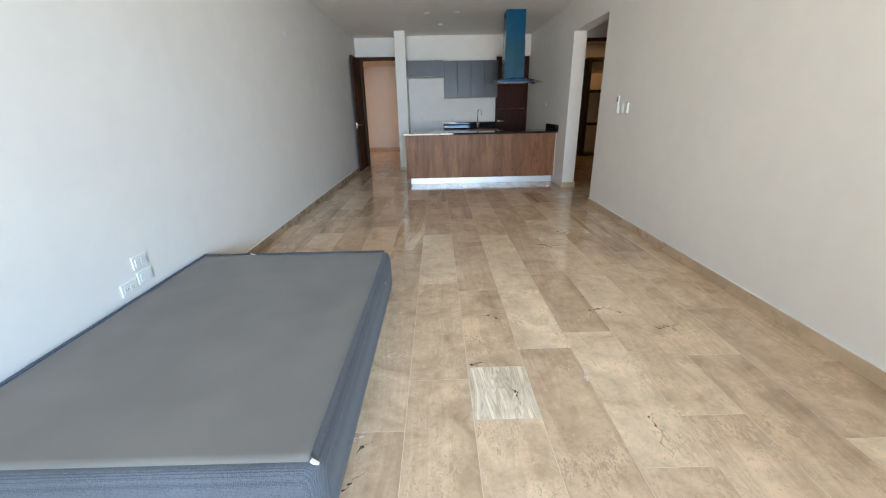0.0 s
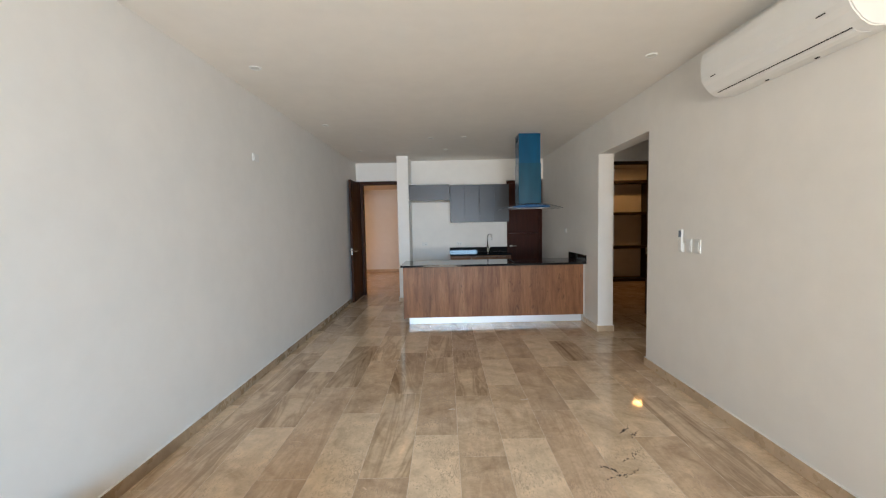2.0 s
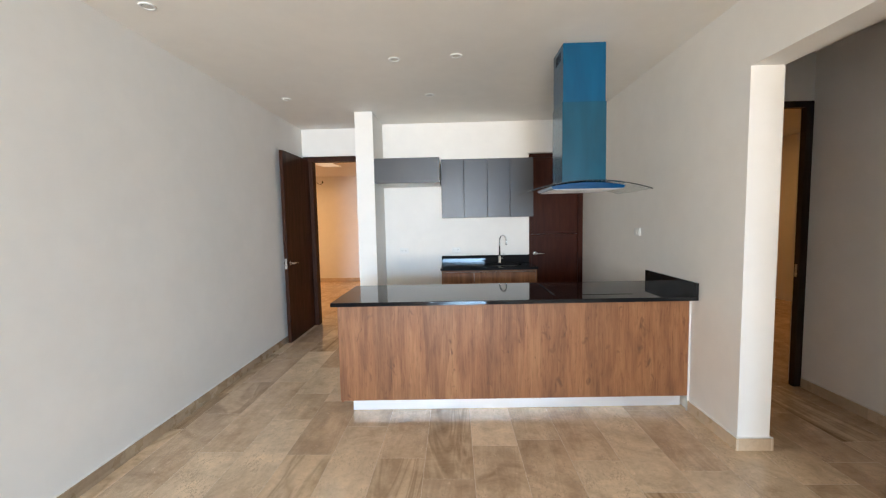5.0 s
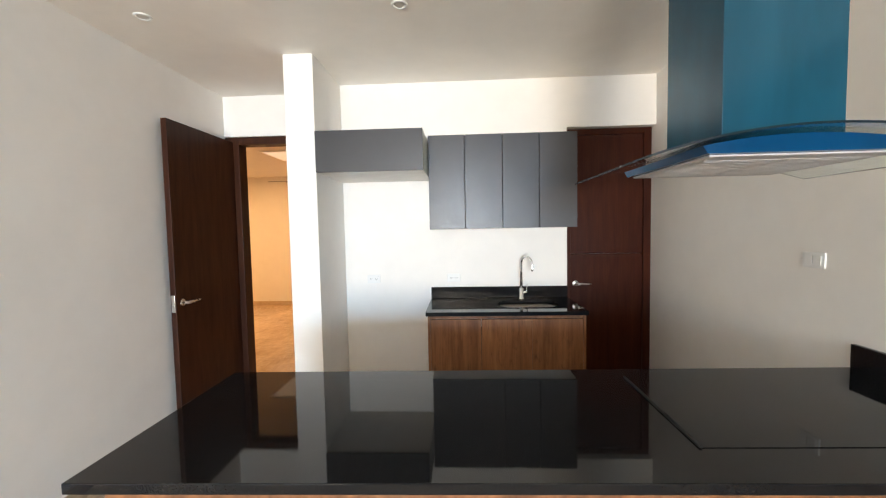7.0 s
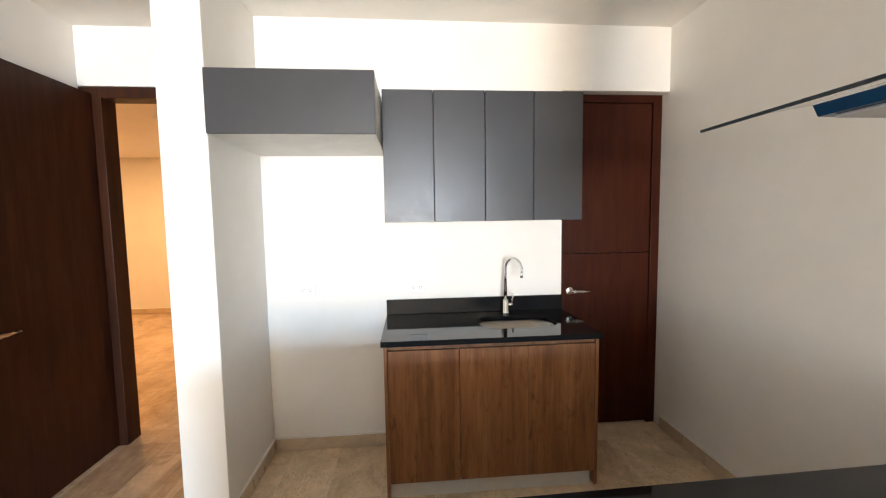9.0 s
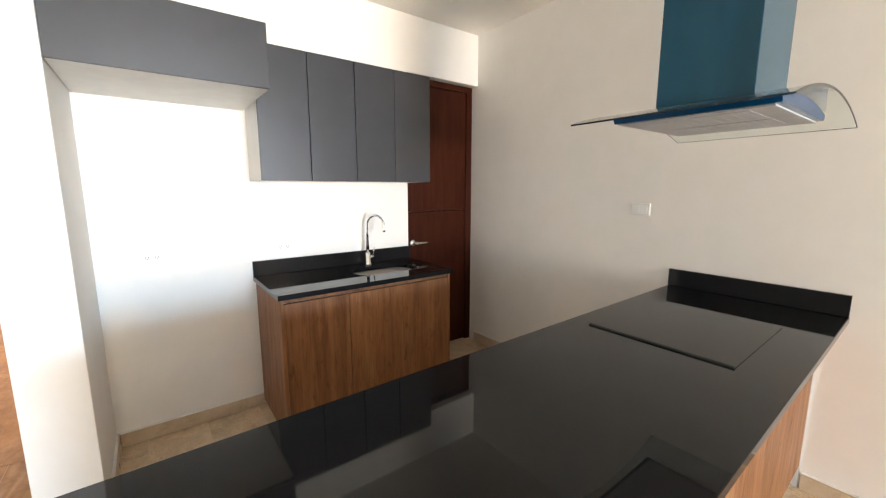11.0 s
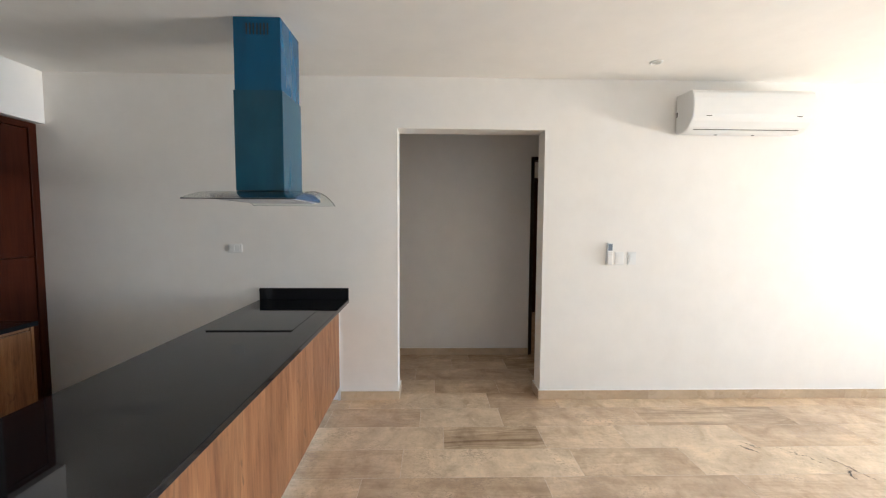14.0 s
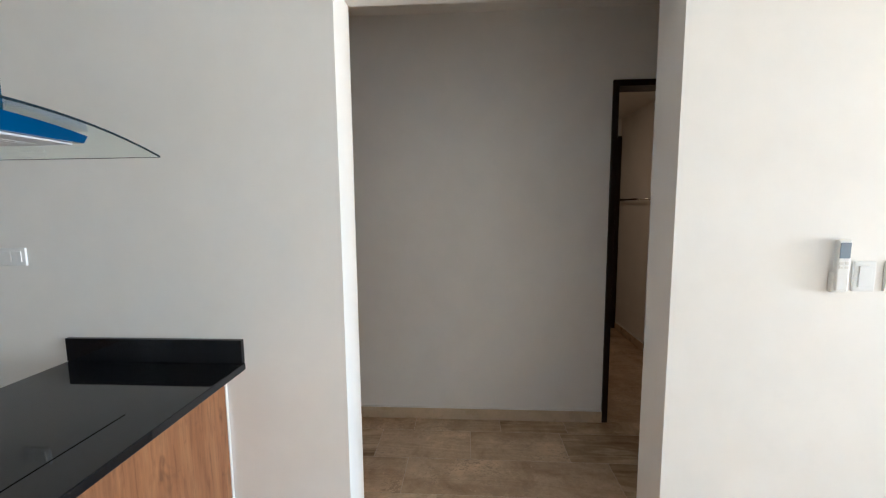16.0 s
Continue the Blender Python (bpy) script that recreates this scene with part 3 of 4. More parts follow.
def air_conditioner():
    ob = thing("air_conditioner", (2.28, 3.99, 2.35), "white wall-mounted split air conditioner with a yellow energy label", "air conditioner")
    y0, y1 = 3.50, 4.505
    prof = [(2.398, 2.336), (2.300, 2.331), (2.270, 2.337), (2.232, 2.362), (2.195, 2.402), (2.178, 2.430), (2.170, 2.455), (2.166, 2.52), (2.168, 2.585), (2.176, 2.622), (2.192, 2.644), (2.218, 2.656), (2.398, 2.660)]
    bm = extrude(bmesh.new(), prof, "y", y0, y1)
    es = [e for e in bm.edges if abs(e.verts[0].co.y - e.verts[1].co.y) < 1e-5]
    bmesh.ops.bevel(bm, geom=es, offset=0.006, segments=2, affect="EDGES")
    part("housing", bm, WHITE, ob, "glossy white housing")
    # louver: a strip that follows the lower curve, with the dark slit above it
    lou = [(2.340, 2.3325), (2.300, 2.3300), (2.272, 2.3355), (2.255, 2.3465), (2.2535, 2.3445), (2.271, 2.3330), (2.300, 2.3275), (2.340, 2.3300)]
    part("louver", extrude(bmesh.new(), lou, "y", y0 + 0.06, y1 - 0.06), WHITE, ob)
    part("air_slot", extrude(bmesh.new(), [(2.2525, 2.3470), (2.2475, 2.3505), (2.2495, 2.3535), (2.2545, 2.3500)], "y", y0 + 0.06, y1 - 0.06), SLOT, ob, "thin dark air slot")
    for y in (y0 + 0.13, y1 - 0.13):
        part("badge", block(2.164, y - 0.022, 2.438, 2.170, y + 0.022, 2.442), SLOT, ob, "small dark mark")
    for y in (y0 + 0.35, y1 - 0.33):
        part("catch", block(2.36, y - 0.01, 2.330, 2.372, y + 0.01, 2.338), SLOT, ob)
    st = part("energy_label", block(2.278, y0 - 0.0012, 2.46, 2.386, y0, 2.625), YELLOW, ob, "yellow energy label with dark print")
    for k, (z, a, c) in enumerate(((2.612, 2.29, 2.375), (2.60, 2.30, 2.365), (2.575, 2.284, 2.38), (2.567, 2.284, 2.36), (2.545, 2.30, 2.33), (2.528, 2.284, 2.37), (2.515, 2.355, 2.378), (2.500, 2.355, 2.378), (2.485, 2.284, 2.35), (2.474, 2.284, 2.38))):
        part("print_line", block(a, y0 - 0.0018, z - 0.0014, c, y0 - 0.0012, z + 0.0014), INK, st)
    part("knockout", lathe(bmesh.new(), [(0.016, 0.0), (0.016, -0.0015), (0.012, -0.002)], (2.355, y0, 2.405), "y"), WHITE, ob)
    part("mounting_plate", block(2.390, y1, 2.36, 2.399, y1 + 0.006, 2.62), OFFWHITE, ob)
    part("side_mark", block(2.375, y1, 2.48, 2.388, y1 + 0.002, 2.52), SLOT, ob, "small dark rating plate")
    return ob


air_conditioner()


def wall_plate(name, place, normal, w, h, label, buttons=1, kind="switch", group=""):
    """A wall plate: raised frame and rockers or sockets. normal: +x or -x or -y wall."""
    ob = thing(name, place, label, "switch" if kind == "switch" else "outlet", group)
    px, py, pz = place
    def slab(u0, v0, u1, v1, d0, d1, bev):
        if normal == "-y":
            return block(px + u0, py - d1, pz + v0, px + u1, py - d0, pz + v1, bev)
        s = -1 if normal == "-x" else 1
        xs = sorted((px + s * d0, px + s * d1))
        return block(xs[0], py + u0, pz + v0, xs[1], py + u1, pz + v1, bev)
    part("plate", slab(-w / 2, -h / 2, w / 2, h / 2, 0.0, 0.009, 0.003), WHITE, ob)
    if kind == "blank":
        part("insert", slab(-w * 0.34, -h * 0.34, w * 0.34, h * 0.34, 0.009, 0.012, 0.001), WHITE, ob)
        return ob
    wide = w > h
    for k in range(buttons):
        f = (k + 0.5) / buttons - 0.5
        cu, cv = (f * w * 0.78, 0) if wide else (0, f * h * 0.78)
        du, dv = (w * 0.34 / buttons, h * 0.3) if wide else (w * 0.3, h * 0.34 / buttons)
        if kind == "switch":
            part("rocker", slab(cu - du, cv - dv, cu + du, cv + dv, 0.009, 0.013, 0.0015), WHITE, ob)
        else:
            so = part("socket", slab(cu - du, cv - dv, cu + du, cv + dv, 0.009, 0.011, 0.001), WHITE, ob)
            for o in (-0.007, 0.007):
                part("slit", slab(cu + o - 0.0013, cv - 0.002, cu + o + 0.0013, cv + 0.007, 0.011, 0.0113, 0), SLOT, so)
            part("slit", slab(cu - 0.0025, cv - 0.010, cu + 0.0025, cv - 0.006, 0.011, 0.0113, 0), SLOT, so)
    return ob


wall_plate("wall_switch", (XR, 4.958, 1.266), "-x", 0.076, 0.112, "white plastic light switch with one wide rocker", 1, "switch", "switches beside the remote")
wall_plate("wall_switch", (XR, 4.848, 1.266), "-x", 0.076, 0.112, "white plastic light switch with two stacked rockers", 2, "switch", "switches beside the remote")
wall_plate("wall_switch", (XR, 8.288, 1.342), "-x", 0.118, 0.074, "white plastic kitchen wall plate beside the hood", 2, "switch")
wall_plate("wall_outlet", (-0.064, YB, 1.08), "-y", 0.118, 0.074, "white double socket in the fridge niche", 2, "outlet", "kitchen sockets")
wall_plate("wall_outlet", (0.655, YB, 1.08), "-y", 0.118, 0.074, "white double socket above the sink worktop", 2, "outlet", "kitchen sockets")
wall_plate("blank_plate", (XL, 5.577, 2.172), "+x", 0.118, 0.076, "white blank wall plate high on the wall", 1, "blank")
wall_plate("wall_outlet", (XL, 2.345, 0.362), "+x", 0.118, 0.074, "white double socket low on the wall above the bed base", 2, "outlet", "sockets above the bed base")
wall_plate("wall_outlet", (XL, 2.478, 0.382), "+x", 0.118, 0.074, "white blank socket plate low on the wall", 1, "blank", "sockets above the bed base")
wall_plate("wall_outlet", (XL, 2.47, 0.478), "+x", 0.118, 0.074, "white plate with two modules above the sockets", 2, "switch", "sockets above the bed base")


def remote_control():
    ob = thing("remote_control", (2.385, 5.05, 1.21), "white air conditioner remote control in a wall cradle", "remote control")
    part("cradle", block(2.380, 5.022, 1.208, 2.399, 5.078, 1.285, 0.004), WHITE, ob)
    body = part("handset", block(2.372, 5.027, 1.215, 2.392, 5.073, 1.402, 0.006, 3), WHITE, ob)
    part("display", block(2.3708, 5.032, 1.335, 2.3722, 5.068, 1.392), SCREEN, body, "grey liquid crystal display")
    for z in (1.318, 1.302):
        for y in (5.04, 5.06):
            part("button", block(2.3700, y - 0.007, z - 0.005, 2.3722, y + 0.007, z + 0.005, 0.001), OFFWHITE, body)
    part("caption_bar", block(2.3792, 5.036, 1.232, 2.3801, 5.064, 1.238), SCREEN, ob)
    return ob


remote_control()


def spot_lamp():
    """A small recessed ceiling lamp: trim ring and frosted lens."""
    ob = thing("ceiling_spot", (0, 0, H), "small round white recessed ceiling lamp, switched off", "ceiling lamp", "recessed ceiling lamps")
    part("trim_ring", lathe(bmesh.new(), [(0.032, -0.001), (0.030, -0.004), (0.036, -0.008), (0.045, -0.006), (0.047, -0.0005)], (0, 0, H)), WHITE, ob, "", True)
    part("lens", lathe(bmesh.new(), [(0.0315, -0.0008), (0.031, -0.003), (0.02, -0.0045), (0.004, -0.005)], (0, 0, H)), LED, ob, "frosted lens", True)
    return ob


SPOTS = [(-1.172, 4.98), (2.03, 4.90), (-1.165, 6.835), (0.40, 8.63), (-1.11, 8.63), (0.171, 7.71), (0.671, 7.68)]
spot = spot_lamp()
spot.location = (*SPOTS[0], H)
for p in SPOTS[1:]:
    copy_thing(spot, pose(*p, H))

# ---- kitchen ----


def skew(bm):
    """The island stands a touch askew to the walls."""
    for v in bm.verts:
        v.co.y += (v.co.x - XR) * 0.0195
    return bm


def island():
    ob = thing("kitchen_island", (1.06, 7.66, 0), "oak laminate kitchen island with vertical grain on a bright plinth", "kitchen island")
    part("front_panel", skew(block(-0.266, 7.410, 0.118, 2.385, 7.428, 0.868, 0.0012)), OAK, ob, "oak laminate front panel")
    part("side_panel", skew(block(-0.266, 7.429, 0.10, -0.248, 8.05, 0.868, 0.0012)), OAK, ob, "oak laminate end panel")
    part("back_panel", skew(block(-0.247, 8.032, 0.10, 2.398, 8.05, 0.868, 0.0012)), CARCASS, ob)
    part("carcass", skew(block(-0.247, 7.429, 0.118, 2.398, 8.031, 0.136)), CARCASS, ob)
    part("plinth", skew(block(-0.195, 7.500, 0.0, 2.385, 7.516, 0.117, 0.001)), ALU, ob, "bright polished aluminium plinth")
    part("end_plinth", skew(block(-0.195, 7.517, 0.0, -0.179, 8.01, 0.099)), ALU, ob)
    part("wall_filler", skew(block(2.386, 7.408, 0.0, 2.399, 7.426, 0.868)), CARCASS, ob, "pale filler strip at the wall")


island()


def worktop_island():
    ob = thing("island_worktop", (1.06, 7.66, 0.87), "polished black granite island worktop with a low upstand", "worktop")
    part("slab", skew(block(-0.292, 7.322, 0.87, 2.399, 8.085, 0.90, 0.003)), GRANITE, ob)
    part("upstand", skew(block(2.379, 7.324, 0.901, 2.399, 8.085, 1.0, 0.002)), GRANITE, ob, "black granite upstand on the wall")


worktop_island()

hob = thing("cooktop", (1.69, 7.715, 0.90), "flush black ceramic cooktop in the island worktop", "cooktop")
part("glass_plate", skew(block(1.393, 7.474, 0.9005, 1.985, 7.99, 0.9020, 0.0005)), HOB, hob)
part("edge_trim", skew(block(1.384, 7.474, 0.9005, 1.392, 7.99, 0.9060)), SLOT, hob, "black edge trim")


def sink_counter():
    ob = thing("sink_cabinet", (1.05, 9.5, 0), "oak laminate sink cabinet with three plain doors", "cabinet")
    x0, x1, yf = 0.466, 1.634, 9.243
    part("side_panel", block(x0, yf - 0.002, 0.03, x0 + 0.018, YB - 0.002, 0.868, 0.001), OAK, ob)
    part("side_panel", block(x1 - 0.018, yf - 0.002, 0.03, x1, YB - 0.002, 0.868, 0.001), OAK, ob)
    part("top_rail", block(x0 + 0.019, yf + 0.012, 0.845, x1 - 0.019, yf + 0.03, 0.868), OAK, ob)
    # carcass coloured near-black, so the door joints carry their shade
    part("carcass", block(x0 + 0.019, yf + 0.034, 0.10, x1 - 0.019, YB - 0.004, 0.64), DARK_GAP, ob)
    part("plinth", block(x0 + 0.019, yf + 0.05, 0.0, x1 - 0.019, yf + 0.066, 0.099), CARCASS, ob)
    for a, c in ((x0 + 0.02, 0.864), (0.8675, 1.2405), (1.2418, x1 - 0.02)):
        part("cabinet_door", block(a, yf, 0.112, c, yf + 0.018, 0.842, 0.0012), OAK, ob, "plain oak laminate door")
    wt = thing("sink_worktop", (1.05, 9.5, 0.87), "polished black granite sink worktop with a backsplash", "worktop")
    # slab with the basin's cut-out
    sx0, sx1, sy0, sy1, r = 1.02, 1.49, 9.385, 9.675, 0.11
    bm = bmesh.new()
    outer = [(0.452, 9.225), (1.648, 9.225), (1.648, YB - 0.001), (0.452, YB - 0.001)]
    inner = []
    for cx, cy, a0 in ((sx0 + r, sy0 + r, 180), (sx1 - r, sy0 + r, 270), (sx1 - r, sy1 - r, 0), (sx0 + r, sy1 - r, 90)):
        inner += [(cx + r * math.cos(radians(a0 + 15 * k)), cy + r * math.sin(radians(a0 + 15 * k))) for k in range(7)]
    n = len(inner)
    for z, flip in ((0.90, False), (0.87, True)):
        o = [bm.verts.new((*p, z)) for p in outer]
        i = [bm.verts.new((*p, z)) for p in inner]
        for k in range(4):
            seg = [i[(7 * k + j) % n] for j in range(7)]
            bm.faces.new([o[k]] + seg[::-1] if not flip else seg + [o[k]])
            nxt = i[(7 * k + 7) % n]
            bm.faces.new([o[k], o[(k + 1) % 4], nxt, seg[-1]] if not flip else [seg[-1], nxt, o[(k + 1) % 4], o[k]])
    bm.verts.ensure_lookup_table()
    up, dn = bm.verts[:4 + n], bm.verts[4 + n:]
    for k in range(4):
        bm.faces.new((up[k], dn[k], dn[(k + 1) % 4], up[(k + 1) % 4]))
    for k in range(n):
        bm.faces.new((up[4 + (k + 1) % n], dn[4 + (k + 1) % n], dn[4 + k], up[4 + k]))
    bmesh.ops.recalc_face_normals(bm, faces=bm.faces[:])
    part("slab", bm, GRANITE, wt)
    part("backsplash", block(0.452, YB - 0.021, 0.901, 1.648, YB - 0.001, 1.0, 0.002), GRANITE, wt, "black granite backsplash")
    # basin
    sk = thing("sink", (1.255, 9.53, 0.70), "brushed steel undermount sink basin", "sink")
    bm = bmesh.new()
    rings = []
    for z, g in ((0.869, 0.022), (0.869, 0.003), (0.80, 0.0), (0.715, -0.006), (0.70, -0.02), (0.695, -0.05)):
        ring = []
        for cx, cy, a0 in ((sx0 + r, sy0 + r, 180), (sx1 - r, sy0 + r, 270), (sx1 - r, sy1 - r, 0), (sx0 + r, sy1 - r, 90)):
            ring += [bm.verts.new((cx + (r + g) * math.cos(radians(a0 + 15 * k)), cy + (r + g) * math.sin(radians(a0 + 15 * k)), z)) for k in range(7)]
        rings.append(ring)
    for a, c in zip(rings, rings[1:]):
        for k in range(n):
            bm.faces.new((a[k], a[(k + 1) % n], c[(k + 1) % n], c[k])).smooth = True
    bm.faces.new(rings[-1])
    bmesh.ops.recalc_face_normals(bm, faces=bm.faces[:])
    part("basin", bm, STEEL, sk)
    part("drain", lathe(bmesh.new(), [(0.045, 0.0), (0.043, 0.004), (0.03, 0.002), (0.01, 0.001)], (1.255, 9.54, 0.6955)), CHROME, sk, "chrome drain")
    # tap
    fx, fy = 1.238, 9.742
    fa = thing("kitchen_faucet", (fx, fy, 0.90), "tall chrome gooseneck kitchen faucet behind the sink", "faucet")
    part("base", lathe(bmesh.new(), [(0.026, 0.0), (0.026, 0.006), (0.021, 0.012), (0.020, 0.085), (0.016, 0.092)], (fx, fy, 0.90)), CHROME, fa, "", True)
    neck = [(fx, fy, 0.985), (fx, fy, 1.17)]
    for k in range(1, 15):
        a = radians(180 - 14 * k)
        neck.append((fx + 0.036 * (1 + math.cos(a)), fy - 0.065 * (1 + math.cos(a)), 1.195 + 0.078 * math.sin(a)))
    neck.append((neck[-1][0] + 0.001, neck[-1][1] - 0.005, neck[-1][2] - 0.02))
    part("spout", tube(bmesh.new(), neck, [0.012] + [0.0088] * (len(neck) - 2) + [0.0098], 16), CHROME, fa, "", True)
    part("lever", tube(tube(bmesh.new(), [(fx + 0.016, fy, 0.955), (fx + 0.045, fy, 0.957)], 0.013, 14), [(fx + 0.04, fy - 0.002, 0.96), (fx + 0.048, fy - 0.004, 1.0), (fx + 0.05, fy - 0.006, 1.03)], [0.007, 0.005, 0.0045], 10), CHROME, fa, "", True)


sink_counter()


def wall_cabinet(x0, x1, z0, z1, yf, cuts, label):
    ob = thing("wall_cabinet", ((x0 + x1) / 2, YB, z0), label, "cabinet", "grey wall cabinets")
    part("carcass", block(x0 + 0.002, yf + 0.020, z0 + 0.001, x1 - 0.002, YB - 0.002, z1 - 0.001, 0.001), CARCASS, ob, "pale melamine carcass")
    # added dark sheet: gives the gaps between doors the shade of their depth
    part("gap_shade", block(x0 + 0.006, yf + 0.0184, z0 + 0.006, x1 - 0.006, yf + 0.0197, z1 - 0.006), DARK_GAP, ob, "dark sheet standing in for shade in the door gaps")
    edges = [x0, *cuts, x1]
    for a, c in zip(edges, edges[1:]):
        part("cabinet_door", block(a + 0.0021, yf, z0, c - 0.0021, yf + 0.018, z1, 0.0015), GREY, ob, "matt grey door")
    return ob


wall_cabinet(0.473, 1.645, 1.515, 2.260, 9.495, (0.762, 1.060, 1.349), "matt grey wall cabinet with four handleless doors over the sink")
wall_cabinet(-0.315, 0.466, 1.942, 2.238, 9.155, (), "matt grey flap cabinet hanging over the empty fridge niche")


def hood():
    ob = thing("range_hood", (1.66, 7.655, 1.70), "island range hood with arched glass and blue protective film", "range hood")
    cx0, cx1, cy0, cy1 = 1.462, 1.792, 7.508, 7.802
    up = part("upper_duct", block(cx0 + 0.006, cy0 + 0.006, 2.30, cx1 - 0.006, cy1 - 0.006, H - 0.002, 0.002), FILM_BLUE, ob, "upper duct sleeve in deep blue film")
    part("lower_duct", block(cx0, cy0, 1.758, cx1, cy1, 2.362, 0.002), FILM_TEAL, ob, "lower duct sleeve in teal film")
    for k in range(7):
        y = 7.59 + k * 0.021
        part("vent_slit", block(cx0 + 0.004, y - 0.004, 2.69, cx0 + 0.0066, y + 0.004, 2.757), SLOT, up)
    # arched canopy: one arc in plan x, 0.9 m wide
    x0, x1, zt, zs = 1.192, 2.068, 1.765, 0.069
    xm, half = (x0 + x1) / 2, (x1 - x0) / 2
    R = (half * half + zs * zs) / (2 * zs)
    def arc(x, off=0.0):
        return zt - R + math.sqrt((R + off) ** 2 - (x - xm) ** 2)
    n = 28
    xs = [x0 + (x1 - x0) * k / n for k in range(n + 1)]
    top = [(x, arc(x)) for x in xs]
    low = [(x, arc(x) - 0.006) for x in xs]
    gl = part("glass_canopy", extrude(bmesh.new(), top + low[::-1], "y", 7.352, 7.968), GLASS, ob, "clear arched glass canopy")
    for y in (7.350, 7.968):
        part("glass_edge", extrude(bmesh.new(), [(x, z - 0.0005) for x, z in top] + [(x, z + 0.0005) for x, z in low[::-1]], "y", y, y + 0.002), GLASS_EDGE, gl, "dark polished glass edge")
    for x, s in ((x0, -1), (x1, 1)):
        part("glass_edge", block(min(x, x + s * 0.002), 7.352, arc(x) - 0.0055, max(x, x + s * 0.002), 7.968, arc(x) - 0.0005), GLASS_EDGE, gl, "dark polished glass edge")
    # motor housing: flat below, following the glass above
    bx0, bx1 = 1.357, 1.903
    ys = [bx0 + (bx1 - bx0) * k / 20 for k in range(21)]
    def low_arc(x):
        return 1.752 - 1.45 + math.sqrt(1.45 ** 2 - (x - xm) ** 2)
    prof = [(bx0 + 0.012, 1.706), (bx1 - 0.012, 1.706)] + [(x, low_arc(x)) for x in ys[::-1]]
    part("housing", extrude(bmesh.new(), prof, "y", 7.415, 7.905), FILM_DEEP, ob, "motor housing in bright blue film")
    part("bottom_plate", block(bx0 + 0.026, 7.432, 1.700, bx1 - 0.026, 7.888, 1.7055, 0.002), PALE_STEEL, ob, "pale steel bottom plate")
    for a, c in ((1.41, 1.622), (1.638, 1.85)):
        fl = part("grease_filter", block(a, 7.50, 1.6985, c, 7.82, 1.700), PALE_STEEL, ob)
        for k in range(9):
            y = 7.52 + k * 0.035
            part("filter_rib", block(a + 0.012, y, 1.6978, c - 0.012, y + 0.024, 1.6985), PALE_STEEL, fl)


hood()

# ---- bedroom, bathroom and lobby seen through the doorways ----
cl = thing("closet_frame", (5.0, 11.4, 0), "dark wooden open closet frame against the bedroom wall", "closet")
for x in (4.23, 5.32):
    part("post", block(x, 11.22, 0, x + 0.085, 11.60, 2.40, 0.003), WENGE, cl)
part("cornice", block(4.18, 11.19, 2.40, 5.455, 11.61, 2.46, 0.006), WENGE, cl)
for z in (0.0, 0.81, 1.63):
    part("shelf", block(4.316, 11.23, z, 5.319, 11.60, z + 0.065, 0.003), WENGE, cl)
la = thing("bedroom_ceiling_lamp", (4.8, 10.6, H), "small round lit ceiling lamp with warm light", "ceiling lamp")
part("trim_ring", lathe(bmesh.new(), [(0.075, -0.0005), (0.09, -0.014), (0.10, -0.010), (0.104, 0.0)], (4.8, 10.6, H)), WHITE, la, "", True)
part("lamp_lens", lathe(bmesh.new(), [(0.074, -0.0005), (0.07, -0.006), (0.03, -0.008)], (4.8, 10.6, H)), LAMP_ON, la, "glowing warm lens", True)
bd = thing("door_5", (5.79, 5.0, 0), "dark wooden door at the end of the bathroom", "door", kind="structure")
part("door_leaf", block(5.786, 4.60, 0.01, 5.826, 5.40, 2.30, 0.003), WALNUT, bd)
part("door_frame", box(block(5.80, 4.545, 0, 5.829, 4.598, 2.36), 5.80, 4.598, 2.302, 5.829, 5.46, 2.36), WENGE, bd)
tr = thing("towel_rail", (5.35, 4.56, 1.6), "chrome towel rail on the bathroom wall", "towel rail")
part("bar", tube(bmesh.new(), [(4.9, 4.60, 1.6), (5.72, 4.60, 1.6)], 0.010, 12), CHROME, tr, "", True)
for x in (4.94, 5.68):
    part("bracket", tube(bmesh.new(), [(x, 4.541, 1.6), (x, 4.547, 1.6), (x, 4.60, 1.6)], [0.022, 0.018, 0.009], 14), CHROME, tr, "", True)
lp = thing("lobby_ceiling_panel", (-1.81, 11.97, 2.6), "lit rectangular ceiling panel in the lobby", "ceiling lamp")
part("frame", block(-2.0, 11.6, 2.602, -1.62, 12.34, 2.619, 0.002), WHITE, lp)
part("diffuser", block(-1.97, 11.63, 2.597, -1.65, 12.31, 2.6015), PANEL_ON, lp, "glowing diffuser")
lc = thing("wall_cable", (-2.9, 14.19, 2.5), "thin brown cable along the lobby wall with a drooping end", "cable")
run = [(-3.2, 14.196, 2.531), (-3.0, 14.196, 2.53), (-2.80, 14.195, 2.524)]
for k in range(1, 9):
    run.append((-2.80 + 0.021 * k, 14.192, 2.524 - 0.004 * k - 0.075 * math.sin(math.pi * k / 9)))
part("cable_run", tube(bmesh.new(), run, 0.0042, 8), DARK_GAP, lc, "", True)
part("cable_end", block(-2.640, 14.180, 2.462, -2.612, 14.199, 2.520, 0.004), DARK_GAP, lc, "small dark junction box")

# ---- skirting ----


